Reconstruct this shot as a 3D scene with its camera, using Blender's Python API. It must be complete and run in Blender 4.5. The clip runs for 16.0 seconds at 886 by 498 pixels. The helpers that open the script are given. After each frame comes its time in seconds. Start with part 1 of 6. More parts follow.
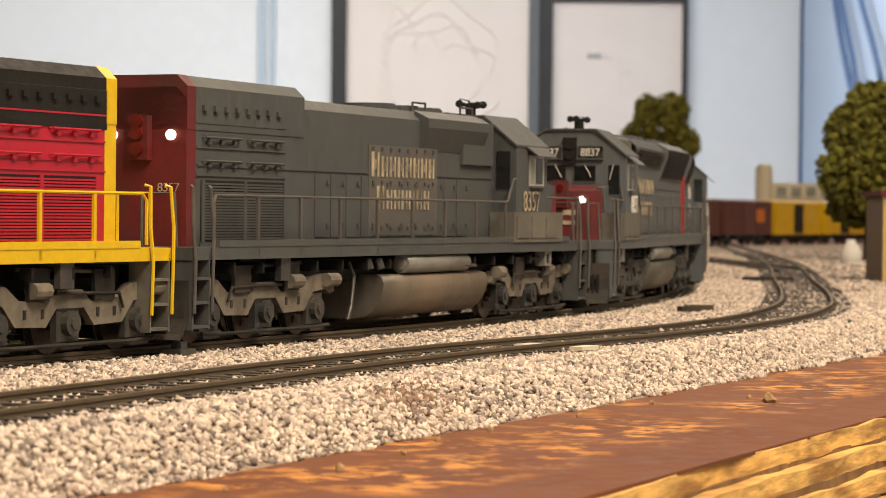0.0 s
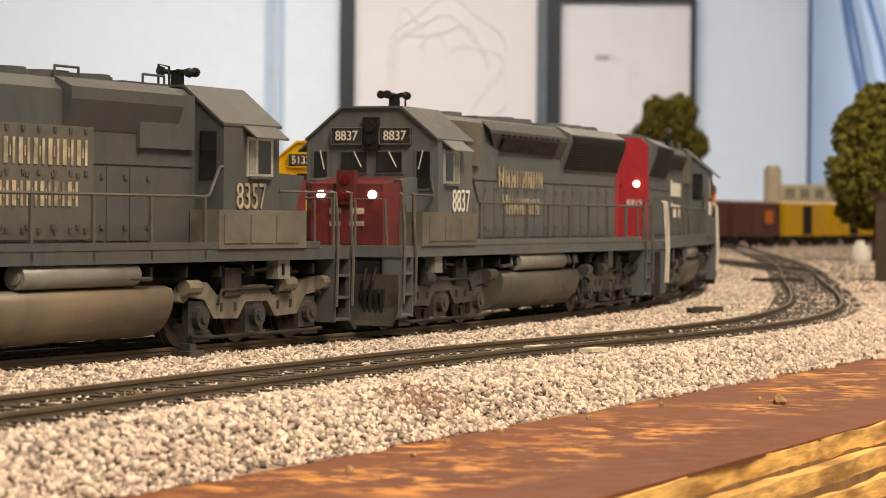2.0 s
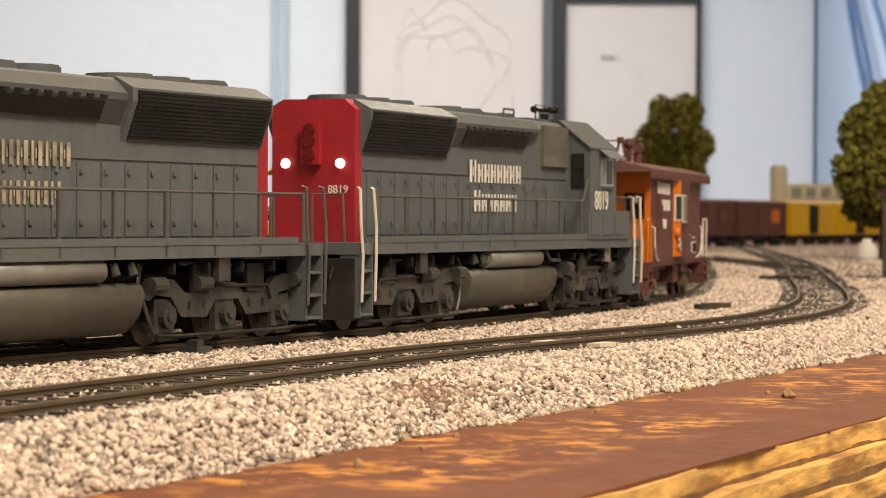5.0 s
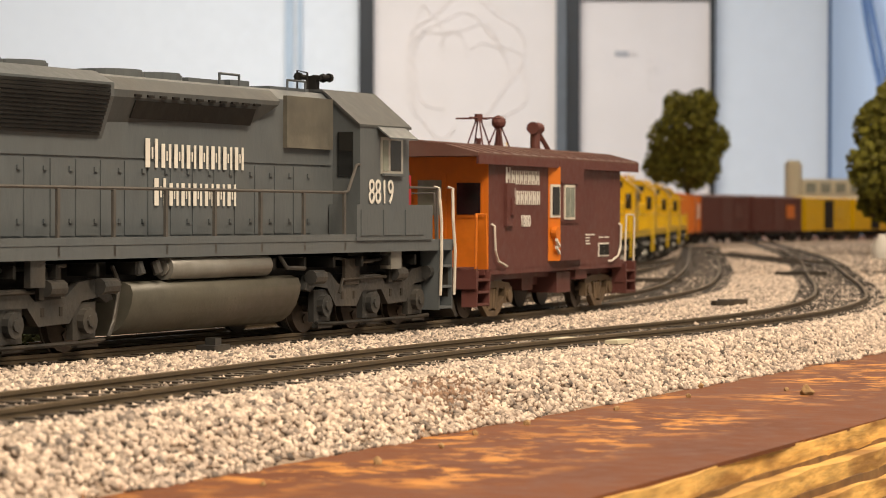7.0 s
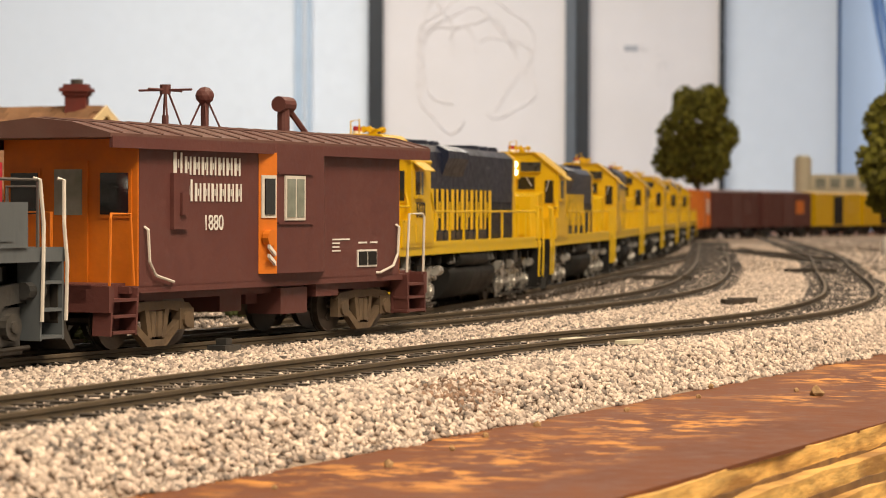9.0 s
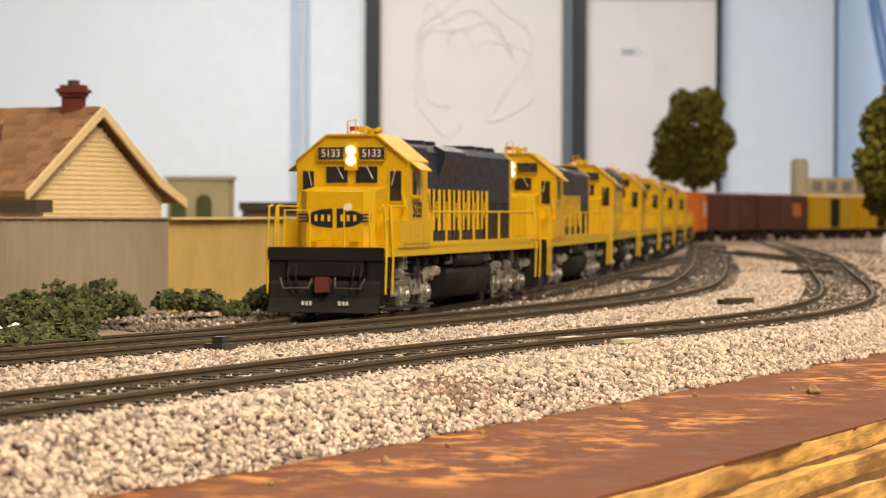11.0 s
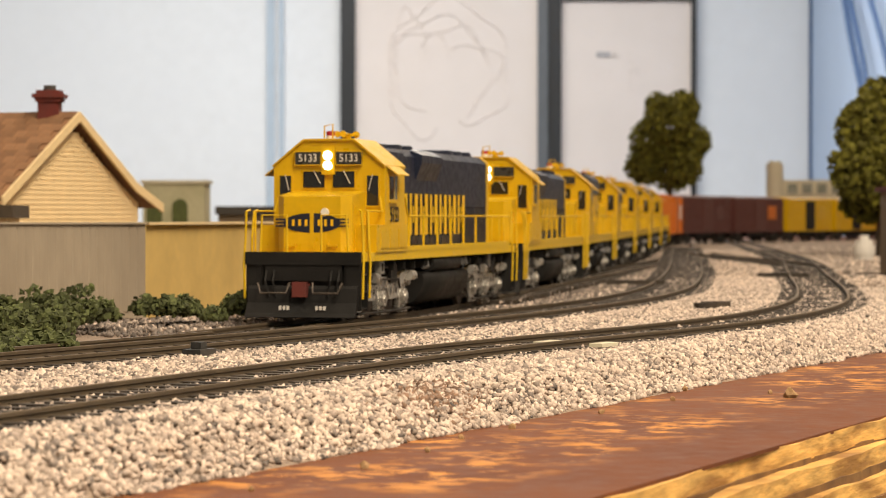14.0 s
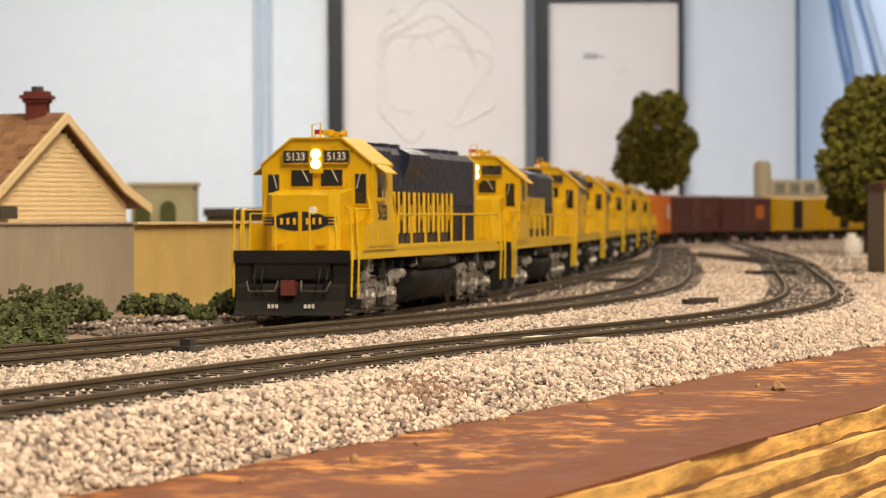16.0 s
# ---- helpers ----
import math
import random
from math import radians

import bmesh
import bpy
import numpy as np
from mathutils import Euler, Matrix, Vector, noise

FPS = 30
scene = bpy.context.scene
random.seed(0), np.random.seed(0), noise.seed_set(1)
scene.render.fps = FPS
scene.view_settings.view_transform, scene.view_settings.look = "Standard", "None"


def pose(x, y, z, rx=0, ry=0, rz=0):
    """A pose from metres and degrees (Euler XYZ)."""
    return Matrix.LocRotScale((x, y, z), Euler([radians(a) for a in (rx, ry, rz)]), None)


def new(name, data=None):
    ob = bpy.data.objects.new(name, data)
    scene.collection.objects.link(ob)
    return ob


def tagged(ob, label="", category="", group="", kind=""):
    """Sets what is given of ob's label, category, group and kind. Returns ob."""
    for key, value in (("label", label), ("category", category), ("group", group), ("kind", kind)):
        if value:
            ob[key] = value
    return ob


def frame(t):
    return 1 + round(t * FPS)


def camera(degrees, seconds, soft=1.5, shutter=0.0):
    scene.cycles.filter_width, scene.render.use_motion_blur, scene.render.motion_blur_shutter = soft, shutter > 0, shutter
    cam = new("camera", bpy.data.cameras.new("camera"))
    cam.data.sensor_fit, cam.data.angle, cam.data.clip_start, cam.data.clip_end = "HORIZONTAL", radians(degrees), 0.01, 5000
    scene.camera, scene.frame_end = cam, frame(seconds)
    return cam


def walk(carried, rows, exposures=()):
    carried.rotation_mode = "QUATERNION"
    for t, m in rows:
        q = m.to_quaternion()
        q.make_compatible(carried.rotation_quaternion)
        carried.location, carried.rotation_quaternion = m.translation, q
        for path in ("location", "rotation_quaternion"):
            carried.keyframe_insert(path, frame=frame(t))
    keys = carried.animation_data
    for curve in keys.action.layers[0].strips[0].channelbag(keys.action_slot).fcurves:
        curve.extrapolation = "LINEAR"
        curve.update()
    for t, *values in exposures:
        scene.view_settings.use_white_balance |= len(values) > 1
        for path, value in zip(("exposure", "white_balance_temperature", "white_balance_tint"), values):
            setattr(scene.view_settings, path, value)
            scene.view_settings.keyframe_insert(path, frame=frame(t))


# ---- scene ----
cam = camera(19.64, 16.0, soft=0.9)
cam.data.dof.use_dof = True
cam.data.dof.focus_distance = 0.52
cam.data.dof.aperture_fstop = 84.0
walk(cam, [
    (0, pose(0.00153, 0.00031, 0.02742, 89.252, -0.548, -0.188)),
    (0.5, pose(0.00150, 0.00028, 0.02756, 89.233, -0.587, -0.156)),
    (1, pose(0.00142, 0.00152, 0.02717, 89.228, -0.668, -0.109)),
    (1.5, pose(0.00156, 0.00272, 0.02736, 89.252, -0.546, -0.045)),
    (2, pose(0.00133, 0.00135, 0.02741, 89.286, -0.491, -0.004)),
    (2.5, pose(0.00116, 0.00014, 0.02731, 89.367, -0.354, -0.000)),
    (3, pose(0.00128, 0.00118, 0.02673, 89.385, -0.287, 0.004)),
    (3.5, pose(0.00120, 0.00114, 0.02659, 89.382, -0.258, 0.007)),
    (4, pose(0.00116, 0.00138, 0.02634, 89.361, -0.250, 0.040)),
    (6.5, pose(0.00054, 0.00319, 0.02596, 89.266, -0.247, 0.324)),
    (7, pose(0.00033, 0.00273, 0.02625, 89.237, -0.126, 0.442)),
    (7.5, pose(0.00029, 0.00280, 0.02631, 89.176, -0.164, 0.560)),
    (8, pose(-0.00008, 0.00367, 0.02584, 89.110, -0.145, 0.627)),
    (8.5, pose(-0.00012, 0.00300, 0.02637, 89.116, -0.136, 0.646)),
    (9, pose(0.00005, 0.00199, 0.02761, 89.101, -0.175, 0.645)),
    (11.5, pose(0.00011, 0.00185, 0.02643, 89.193, -0.185, 0.518)),
    (12, pose(-0.00012, 0.00145, 0.02670, 89.191, -0.147, 0.388)),
    (12.5, pose(-0.00024, -0.00001, 0.02650, 89.233, -0.045, 0.267)),
    (13, pose(-0.00026, 0.00024, 0.02627, 89.235, -0.104, 0.166)),
    (13.5, pose(-0.00037, 0.00025, 0.02673, 89.256, -0.045, 0.086)),
    (14, pose(-0.00033, 0.00091, 0.02691, 89.256, -0.034, 0.028)),
    (14.5, pose(0.00000, 0.00000, 0.02620, 89.279, 0.000, 0.000)),
    (15, pose(-0.00045, -0.00042, 0.02604, 89.287, 0.047, -0.088)),
    (15.5, pose(-0.00033, -0.00114, 0.02567, 89.299, 0.193, -0.158)),
    (16, pose(-0.00027, -0.00043, 0.02557, 89.308, 0.287, -0.235)),
])

# ---- world and unseen room lamps ----
world = bpy.data.worlds.new("room_world")
scene.world = world
world.use_nodes = True
wbg = world.node_tree.nodes["Background"]
wbg.inputs[0].default_value = (0.9, 0.95, 1.0, 1)
wbg.inputs[1].default_value = 0.25
scene.view_settings.exposure = 0.0


def ceiling_lamp(x, y, w, d, power, colour=(1.0, 0.94, 0.86)):
    li = bpy.data.lights.new("unseen_ceiling_light", "AREA")
    li.shape, li.size, li.size_y, li.energy, li.color = "RECTANGLE", w, d, power, colour
    ob = new("unseen_ceiling_light", li)
    ob.matrix_world = pose(x, y, 1.36)
    return ob


WARM = (1.0, 0.81, 0.59)
# added warm lamps, out of view: the first brightens the near train sides
ceiling_lamp(0.6, -0.55, 0.6, 1.4, 64, WARM)
ceiling_lamp(0.5, 1.1, 0.5, 1.6, 15, WARM)
ceiling_lamp(-1.0, 1.2, 0.5, 1.8, 6, WARM)
ceiling_lamp(0.6, 3.3, 0.5, 1.6, 16, WARM)
# added cool lamp, out of view, that brightens only the back wall
ceiling_lamp(-0.5, 5.8, 2.2, 0.5, 64, (1.0, 0.985, 0.96))


# ---- materials ----
def mat(name, col, rough=0.6, metal=0.0, vary=0.25, scale=400.0, dirt=None, amount=0.35, dscale=60.0,
        bump=0.15, bscale=900.0, random_tint=0.0, island=False, emit=None, strength=0.0, stretch=None, spec=None, turn=0.0, dlo=0.42, dhi=0.68):
    m = bpy.data.materials.new(name)
    m.use_nodes = True
    n, l = m.node_tree.nodes, m.node_tree.links
    b = n["Principled BSDF"]
    b.inputs["Roughness"].default_value, b.inputs["Metallic"].default_value = rough, metal
    if spec is not None:
        b.inputs["Specular IOR Level"].default_value = spec
    tc = n.new("ShaderNodeTexCoord")
    src = tc.outputs["Object"]
    if turn:
        vr = n.new("ShaderNodeVectorRotate")
        vr.rotation_type = "Z_AXIS"
        vr.inputs["Angle"].default_value = radians(turn)
        l.new(src, vr.inputs["Vector"])
        src = vr.outputs[0]
    if stretch:
        mp = n.new("ShaderNodeMapping")
        mp.inputs["Scale"].default_value = stretch
        l.new(src, mp.inputs[0])
        src = mp.outputs[0]

    def tex(sc, detail=4):
        t = n.new("ShaderNodeTexNoise")
        t.inputs["Scale"].default_value, t.inputs["Detail"].default_value = sc, detail
        l.new(src, t.inputs["Vector"])
        return t.outputs["Fac"]

    def mixer(fac, a, c, mode="MIX"):
        x = n.new("ShaderNodeMix")
        x.data_type, x.blend_type = "RGBA", mode
        for i, v in ((0, fac), (6, a), (7, c)):
            if isinstance(v, (float, int)):
                x.inputs[i].default_value = v
            elif isinstance(v, tuple):
                x.inputs[i].default_value = (*v[:3], 1)
            else:
                l.new(v, x.inputs[i])
        return x.outputs[2]

    def ramp(v, lo, hi):
        r = n.new("ShaderNodeMapRange")
        r.inputs[1].default_value, r.inputs[2].default_value = lo, hi
        l.new(v, r.inputs[0])
        return r.outputs[0]

    fine = ramp(tex(scale), 0.25, 0.75)
    c = mixer(fine, tuple(v * (1 - vary) for v in col), tuple(min(1, v * (1 + vary)) for v in col))
    if dirt:
        f = n.new("ShaderNodeMath")
        f.operation = "MULTIPLY"
        l.new(ramp(tex(dscale, 6), dlo, dhi), f.inputs[0])
        f.inputs[1].default_value = amount
        c = mixer(f.outputs[0], c, dirt)
    if random_tint:
        if island:
            rnd = n.new("ShaderNodeNewGeometry").outputs["Random Per Island"]
        else:
            rnd = n.new("ShaderNodeObjectInfo").outputs["Random"]
        r = n.new("ShaderNodeMapRange")
        r.inputs[3].default_value, r.inputs[4].default_value = 1 - random_tint, 1 + random_tint
        l.new(rnd, r.inputs[0])
        hs = n.new("ShaderNodeHueSaturation")
        l.new(r.outputs[0], hs.inputs["Value"])
        l.new(c, hs.inputs["Color"])
        c = hs.outputs[0]
    l.new(c, b.inputs["Base Color"])
    r2 = n.new("ShaderNodeMapRange")
    r2.inputs[3].default_value, r2.inputs[4].default_value = max(0.02, rough - 0.12), min(1, rough + 0.12)
    l.new(fine, r2.inputs[0])
    l.new(r2.outputs[0], b.inputs["Roughness"])
    if bump:
        bp = n.new("ShaderNodeBump")
        bp.inputs["Strength"].default_value, bp.inputs["Distance"].default_value = bump, 0.0004
        l.new(tex(bscale), bp.inputs["Height"])
        l.new(bp.outputs[0], b.inputs["Normal"])
    if emit:
        b.inputs["Emission Color"].default_value = (*emit, 1)
        b.inputs["Emission Strength"].default_value = strength
    return m


GREY = mat("weathered_dark_grey_paint", (0.102, 0.114, 0.124), 0.5, spec=0.3, vary=0.18, dirt=(0.135, 0.132, 0.122), amount=0.5, dscale=55, stretch=(1, 1, 0.35))
GREY_DARK = mat("sooty_dark_grey_paint", (0.072, 0.078, 0.083), 0.55, spec=0.2, vary=0.2, dirt=(0.095, 0.09, 0.08), amount=0.4, dscale=60, stretch=(1, 1, 0.3))
GREY_CLEAN = mat("dark_grey_paint", (0.1, 0.115, 0.128), 0.45, spec=0.3, vary=0.12, dirt=(0.12, 0.123, 0.12), amount=0.35, dscale=50, stretch=(1, 1, 0.4))
GREY_DUST = mat("dusty_grey_paint", (0.14, 0.132, 0.11), 0.65, vary=0.2, dirt=(0.05, 0.05, 0.046), amount=0.6, dscale=70)
HERALD = mat("brown_stained_grey_paint", (0.088, 0.088, 0.084), 0.5, vary=0.2, dirt=(0.14, 0.11, 0.08), amount=0.7, dscale=60)
RED_END = mat("scarlet_paint", (0.36, 0.015, 0.028), 0.5, vary=0.12, dirt=(0.16, 0.012, 0.018), amount=0.35, dscale=60)
RED_DARK = mat("weathered_scarlet_paint", (0.13, 0.012, 0.016), 0.6, vary=0.2, dirt=(0.05, 0.025, 0.022), amount=0.7, dscale=70)
RED_BODY = mat("crimson_paint", (0.42, 0.012, 0.035), 0.42, vary=0.12, dirt=(0.2, 0.01, 0.02), amount=0.4, dscale=40)
# BLACK and UNDER also carry the shade beneath the cars in their colour.
BLACK = mat("near_black_paint", (0.010, 0.010, 0.010), 0.6, spec=0.25, vary=0.25, dirt=(0.028, 0.026, 0.024), amount=0.4)
UNDER = mat("grimy_shade_dark_underframe", (0.016, 0.016, 0.016), 0.6, spec=0.3, vary=0.3, dirt=(0.075, 0.06, 0.047), amount=0.5, dscale=110, bump=0.3)
TRUCK_GREY = mat("grey_sideframe", (0.034, 0.035, 0.036), 0.42, vary=0.25, dirt=(0.1, 0.085, 0.068), amount=0.45, dscale=120, bump=0.3)
TRUCK_DUST = mat("dusty_sideframe", (0.16, 0.14, 0.11), 0.75, vary=0.3, dirt=(0.05, 0.045, 0.04), amount=0.6, dscale=130, bump=0.3)
RESERVOIR = mat("grey_air_tank_paint", (0.21, 0.21, 0.2), 0.38, vary=0.12, dirt=(0.13, 0.12, 0.1), amount=0.5, dscale=80)
BRONZE = mat("rusty_bronze_sideframe", (0.13, 0.088, 0.052), 0.65, vary=0.25, dirt=(0.07, 0.05, 0.035), amount=0.6, dscale=140, bump=0.3)
RUST = mat("rust_stained_stones", (0.2, 0.125, 0.085), 0.9, vary=0.4, scale=900, random_tint=0.4, island=True)
TANK = mat("dusty_fuel_tank", (0.09, 0.082, 0.07), 0.5, vary=0.2, dirt=(0.24, 0.185, 0.13), amount=0.85, dscale=24, stretch=(1, 1, 0.5))
TANK_CLEAN = mat("grey_green_fuel_tank", (0.085, 0.083, 0.07), 0.45, vary=0.15, dirt=(0.13, 0.12, 0.09), amount=0.4, dscale=24)
SILVER = mat("silver_paint", (0.62, 0.61, 0.58), 0.3, 0.75, vary=0.25, dirt=(0.12, 0.1, 0.08), amount=0.6, dscale=140)
YELLOW = mat("warm_yellow_paint", (0.66, 0.415, 0.002), 0.36, vary=0.06, dirt=(0.54, 0.32, 0.002), amount=0.3, dscale=50)
RAIL_YELLOW = mat("yellow_handrail_paint", (0.68, 0.45, 0.006), 0.42, vary=0.1)
BLUE = mat("dark_blue_paint", (0.010, 0.014, 0.032), 0.38, vary=0.15, dirt=(0.02, 0.03, 0.07), amount=0.3)
BROWN = mat("mineral_brown_paint", (0.105, 0.034, 0.03), 0.58, vary=0.1, dirt=(0.14, 0.055, 0.045), amount=0.3, dscale=50)
BROWN_ROOF = mat("dusty_brown_roof", (0.12, 0.055, 0.045), 0.7, vary=0.15, dirt=(0.18, 0.12, 0.1), amount=0.4)
ORANGE = mat("daylight_orange_paint", (0.62, 0.165, 0.008), 0.5, vary=0.1, dirt=(0.4, 0.1, 0.01), amount=0.3)
WIRE = mat("bare_handrail_wire", (0.11, 0.105, 0.1), 0.5, 0.3, vary=0.2)
WIRE_WHITE = mat("white_grab_iron", (0.62, 0.58, 0.52), 0.5, vary=0.1)
LETTER = mat("worn_cream_lettering", (0.42, 0.36, 0.26), 0.6, vary=0.3, dirt=(0.07, 0.066, 0.06), amount=0.7, dscale=240)
LETTER_WHITE = mat("white_lettering", (0.72, 0.7, 0.66), 0.55, vary=0.06)
LETTER_YELLOW = mat("yellow_lettering", (0.78, 0.49, 0.008), 0.5, vary=0.06)
LETTER_BLUE = mat("dark_blue_lettering", (0.014, 0.018, 0.035), 0.5, vary=0.06)
GLASS = mat("dark_cab_glass", (0.012, 0.013, 0.014), 0.08, vary=0.1, bump=0, spec=0.8)
# Opaque: on the cabs this pale tone paints the bright wall seen through.
PALE_GLASS = mat("opaque_pale_window_glass", (0.2, 0.22, 0.18), 0.12, vary=0.2, bump=0, dscale=90, dirt=(0.4, 0.42, 0.38), amount=0.6)
ALU = mat("aluminium_window_frame", (0.55, 0.54, 0.5), 0.4, 0.6, vary=0.1)
LAMP_ON = mat("lit_headlight", (1, 0.95, 0.85), 0.3, bump=0, emit=(1.0, 0.9, 0.7), strength=4.0)
LAMP_WARM = mat("lit_marker_lamp", (1, 0.9, 0.7), 0.3, bump=0, emit=(1.0, 0.82, 0.5), strength=2.2)
BOARD_ON = mat("lit_number_board", (0.03, 0.03, 0.03), 0.3, bump=0)
RED_LENS = mat("dark_red_lens", (0.12, 0.008, 0.01), 0.25, bump=0)
STEEL = mat("wheel_steel", (0.12, 0.1, 0.085), 0.45, 0.7, vary=0.3)
RAIL_SIDE = mat("rail_brown_side", (0.085, 0.064, 0.04), 0.6, vary=0.3, dirt=(0.08, 0.06, 0.04), amount=0.5, dscale=150)
# Matt rail head; its tan highlight is put into the colour.
RAIL_TOP = mat("tan_highlight_rail_head", (0.13, 0.1, 0.067), 0.7, 0.0, spec=0.25, vary=0.2, dirt=(0.1, 0.075, 0.05), amount=0.7, dscale=60)
TIE = mat("dark_brown_tie", (0.034, 0.026, 0.019), 0.8, vary=0.3, random_tint=0.35, dirt=(0.09, 0.07, 0.05), amount=0.4, dscale=200)
# Bed toned darker than its stones to paint the shade in their gaps.
GRAVEL = mat("pinkish_tan_ballast_bed", (0.27, 0.21, 0.165), 0.9, vary=0.5, scale=1100, dirt=(0.2, 0.16, 0.13), amount=0.5, dscale=900, bump=0.9, bscale=1100)
STONES = mat("ballast_stones", (0.53, 0.44, 0.37), 0.8, vary=0.22, scale=1500, random_tint=0.5, island=True, bump=0.3, dirt=(0.36, 0.3, 0.27), amount=0.6, dscale=260)
DARK_STONES = mat("dark_ballast_stones", (0.17, 0.145, 0.13), 0.85, vary=0.3, scale=1500, random_tint=0.5, island=True, bump=0.3)


def board_material():
    """Red-brown stain, worn through to golden wood in ragged patches on the ballast side of the board."""
    m = mat("red_brown_stained_board", (0.155, 0.058, 0.027), 0.72, spec=0.15, vary=0.16, scale=260, dirt=(0.115, 0.042, 0.022), amount=0.7, dscale=26, bump=0.2)
    n, l = m.node_tree.nodes, m.node_tree.links
    tc = n.new("ShaderNodeTexCoord")
    vr = n.new("ShaderNodeVectorRotate")
    vr.rotation_type = "Z_AXIS"
    vr.inputs["Angle"].default_value = radians(24.2)
    l.new(tc.outputs["Object"], vr.inputs["Vector"])
    sx = n.new("ShaderNodeSeparateXYZ")
    l.new(vr.outputs[0], sx.inputs[0])

    def span(v, a, b):
        r = n.new("ShaderNodeMapRange")
        r.inputs[1].default_value, r.inputs[2].default_value = a, b
        l.new(v, r.inputs[0])
        return r.outputs[0]

    def cloud(scale, detail):
        t = n.new("ShaderNodeTexNoise")
        t.inputs["Scale"].default_value, t.inputs["Detail"].default_value = scale, detail
        t.inputs["Roughness"].default_value = 0.62
        l.new(tc.outputs["Object"], t.inputs["Vector"])
        return t.outputs["Fac"]

    def times(a, b):
        x = n.new("ShaderNodeMath")
        x.operation = "MULTIPLY"
        l.new(a, x.inputs[0])
        l.new(b, x.inputs[1])
        return x.outputs[0]
    edge_at = 0.0169 * math.cos(radians(24.2)) - 0.3269 * math.sin(radians(24.2))
    band = times(span(sx.outputs[0], edge_at - 0.014, edge_at - 0.026), span(sx.outputs[0], edge_at - 0.070, edge_at - 0.050))
    worn = times(times(span(cloud(150, 7), 0.50, 0.60), span(cloud(26, 3), 0.40, 0.58)), band)
    x = n.new("ShaderNodeMix")
    x.data_type = "RGBA"
    b = n["Principled BSDF"]
    old = b.inputs["Base Color"].links[0].from_socket
    l.new(worn, x.inputs[0])
    l.new(old, x.inputs[6])
    x.inputs[7].default_value = (0.6, 0.27, 0.065, 1)
    l.new(x.outputs[2], b.inputs["Base Color"])
    return m


BOARD = board_material()
PLY = mat("plywood_edge_layer", (0.66, 0.4, 0.12), 0.75, vary=0.45, scale=340, dirt=(0.24, 0.115, 0.03), amount=0.85, dscale=95, dlo=0.48, dhi=0.62, bump=0.6, bscale=500, stretch=(0.4, 0.4, 2.2))
PLY_DARK = mat("plywood_dark_layer", (0.13, 0.07, 0.03), 0.8, vary=0.4, scale=300, dirt=(0.3, 0.17, 0.06), amount=0.5, dscale=160)
WALL = mat("pale_painted_wall", (0.74, 0.76, 0.78), 0.8, vary=0.03, scale=30, bump=0.1, bscale=200, dirt=(0.7, 0.72, 0.75), amount=0.5, dscale=2)
WALL_BLUE = mat("blue_painted_wall", (0.42, 0.52, 0.68), 0.8, vary=0.04, scale=30, bump=0.1, bscale=200, dirt=(0.38, 0.47, 0.63), amount=0.5, dscale=3)
STRIP = mat("blue_grey_trim_strip", (0.42, 0.5, 0.58), 0.6, vary=0.05, scale=20)
FRAME_BLACK = mat("black_picture_frame", (0.02, 0.022, 0.024), 0.45, vary=0.1, scale=40)
FRAME_GREY = mat("grey_frame_edge", (0.11, 0.12, 0.13), 0.45, vary=0.1, scale=40)
PAPER = mat("cream_print_paper", (0.76, 0.68, 0.63), 0.7, vary=0.03, scale=12, dirt=(0.73, 0.65, 0.595), amount=0.7, dscale=5)
INK = mat("faint_print_ink", (0.735, 0.658, 0.607), 0.8, vary=0.1, scale=60)
INK_DARK = mat("grey_print_ink", (0.42, 0.4, 0.4), 0.8, vary=0.2, scale=60)
CEIL = mat("white_ceiling", (0.75, 0.75, 0.73), 0.9, vary=0.03, scale=20)
FLOOR_MAT = mat("grey_floor", (0.25, 0.24, 0.22), 0.7, vary=0.1, scale=30, dirt=(0.18, 0.17, 0.16), amount=0.5, dscale=4)
CABLE = mat("blue_cable_sheath", (0.06, 0.11, 0.22), 0.5, vary=0.1)
LEAF = mat("olive_foam_foliage", (0.135, 0.13, 0.014), 0.9, vary=0.35, scale=300, random_tint=0.45, island=True, bump=0.4)
BUSH = mat("green_ground_foam", (0.07, 0.085, 0.028), 0.9, vary=0.4, scale=500, random_tint=0.5, island=True, bump=0.4)
BARK = mat("dark_bark", (0.06, 0.045, 0.03), 0.85, vary=0.3)
DIRT = mat("tan_dirt", (0.36, 0.23, 0.11), 0.95, vary=0.3, scale=700, dirt=(0.2, 0.13, 0.07), amount=0.6, dscale=120, bump=0.7)
CONCRETE = mat("tan_grey_scored_wall", (0.37, 0.32, 0.25), 0.8, vary=0.1, scale=300, dirt=(0.26, 0.22, 0.17), amount=0.6, dscale=60, bump=0.3, stretch=(1, 1, 0.2))
STUCCO = mat("warm_tan_wall", (0.62, 0.45, 0.16), 0.8, vary=0.08, scale=200, dirt=(0.42, 0.3, 0.11), amount=0.5, dscale=40)
SIDING = mat("cream_clapboard", (0.82, 0.64, 0.37), 0.65, vary=0.05, scale=200)
TRIM = mat("pale_yellow_trim", (0.78, 0.62, 0.36), 0.6, vary=0.06)
SHINGLE = mat("brown_shingle_roof", (0.25, 0.135, 0.07), 0.85, vary=0.2, scale=500, random_tint=0.22, dirt=(0.2, 0.1, 0.05), amount=0.6, dscale=160, bump=0.4)
BRICK = mat("red_brick_chimney", (0.14, 0.026, 0.02), 0.8, vary=0.2, dirt=(0.1, 0.025, 0.02), amount=0.5, dscale=200)
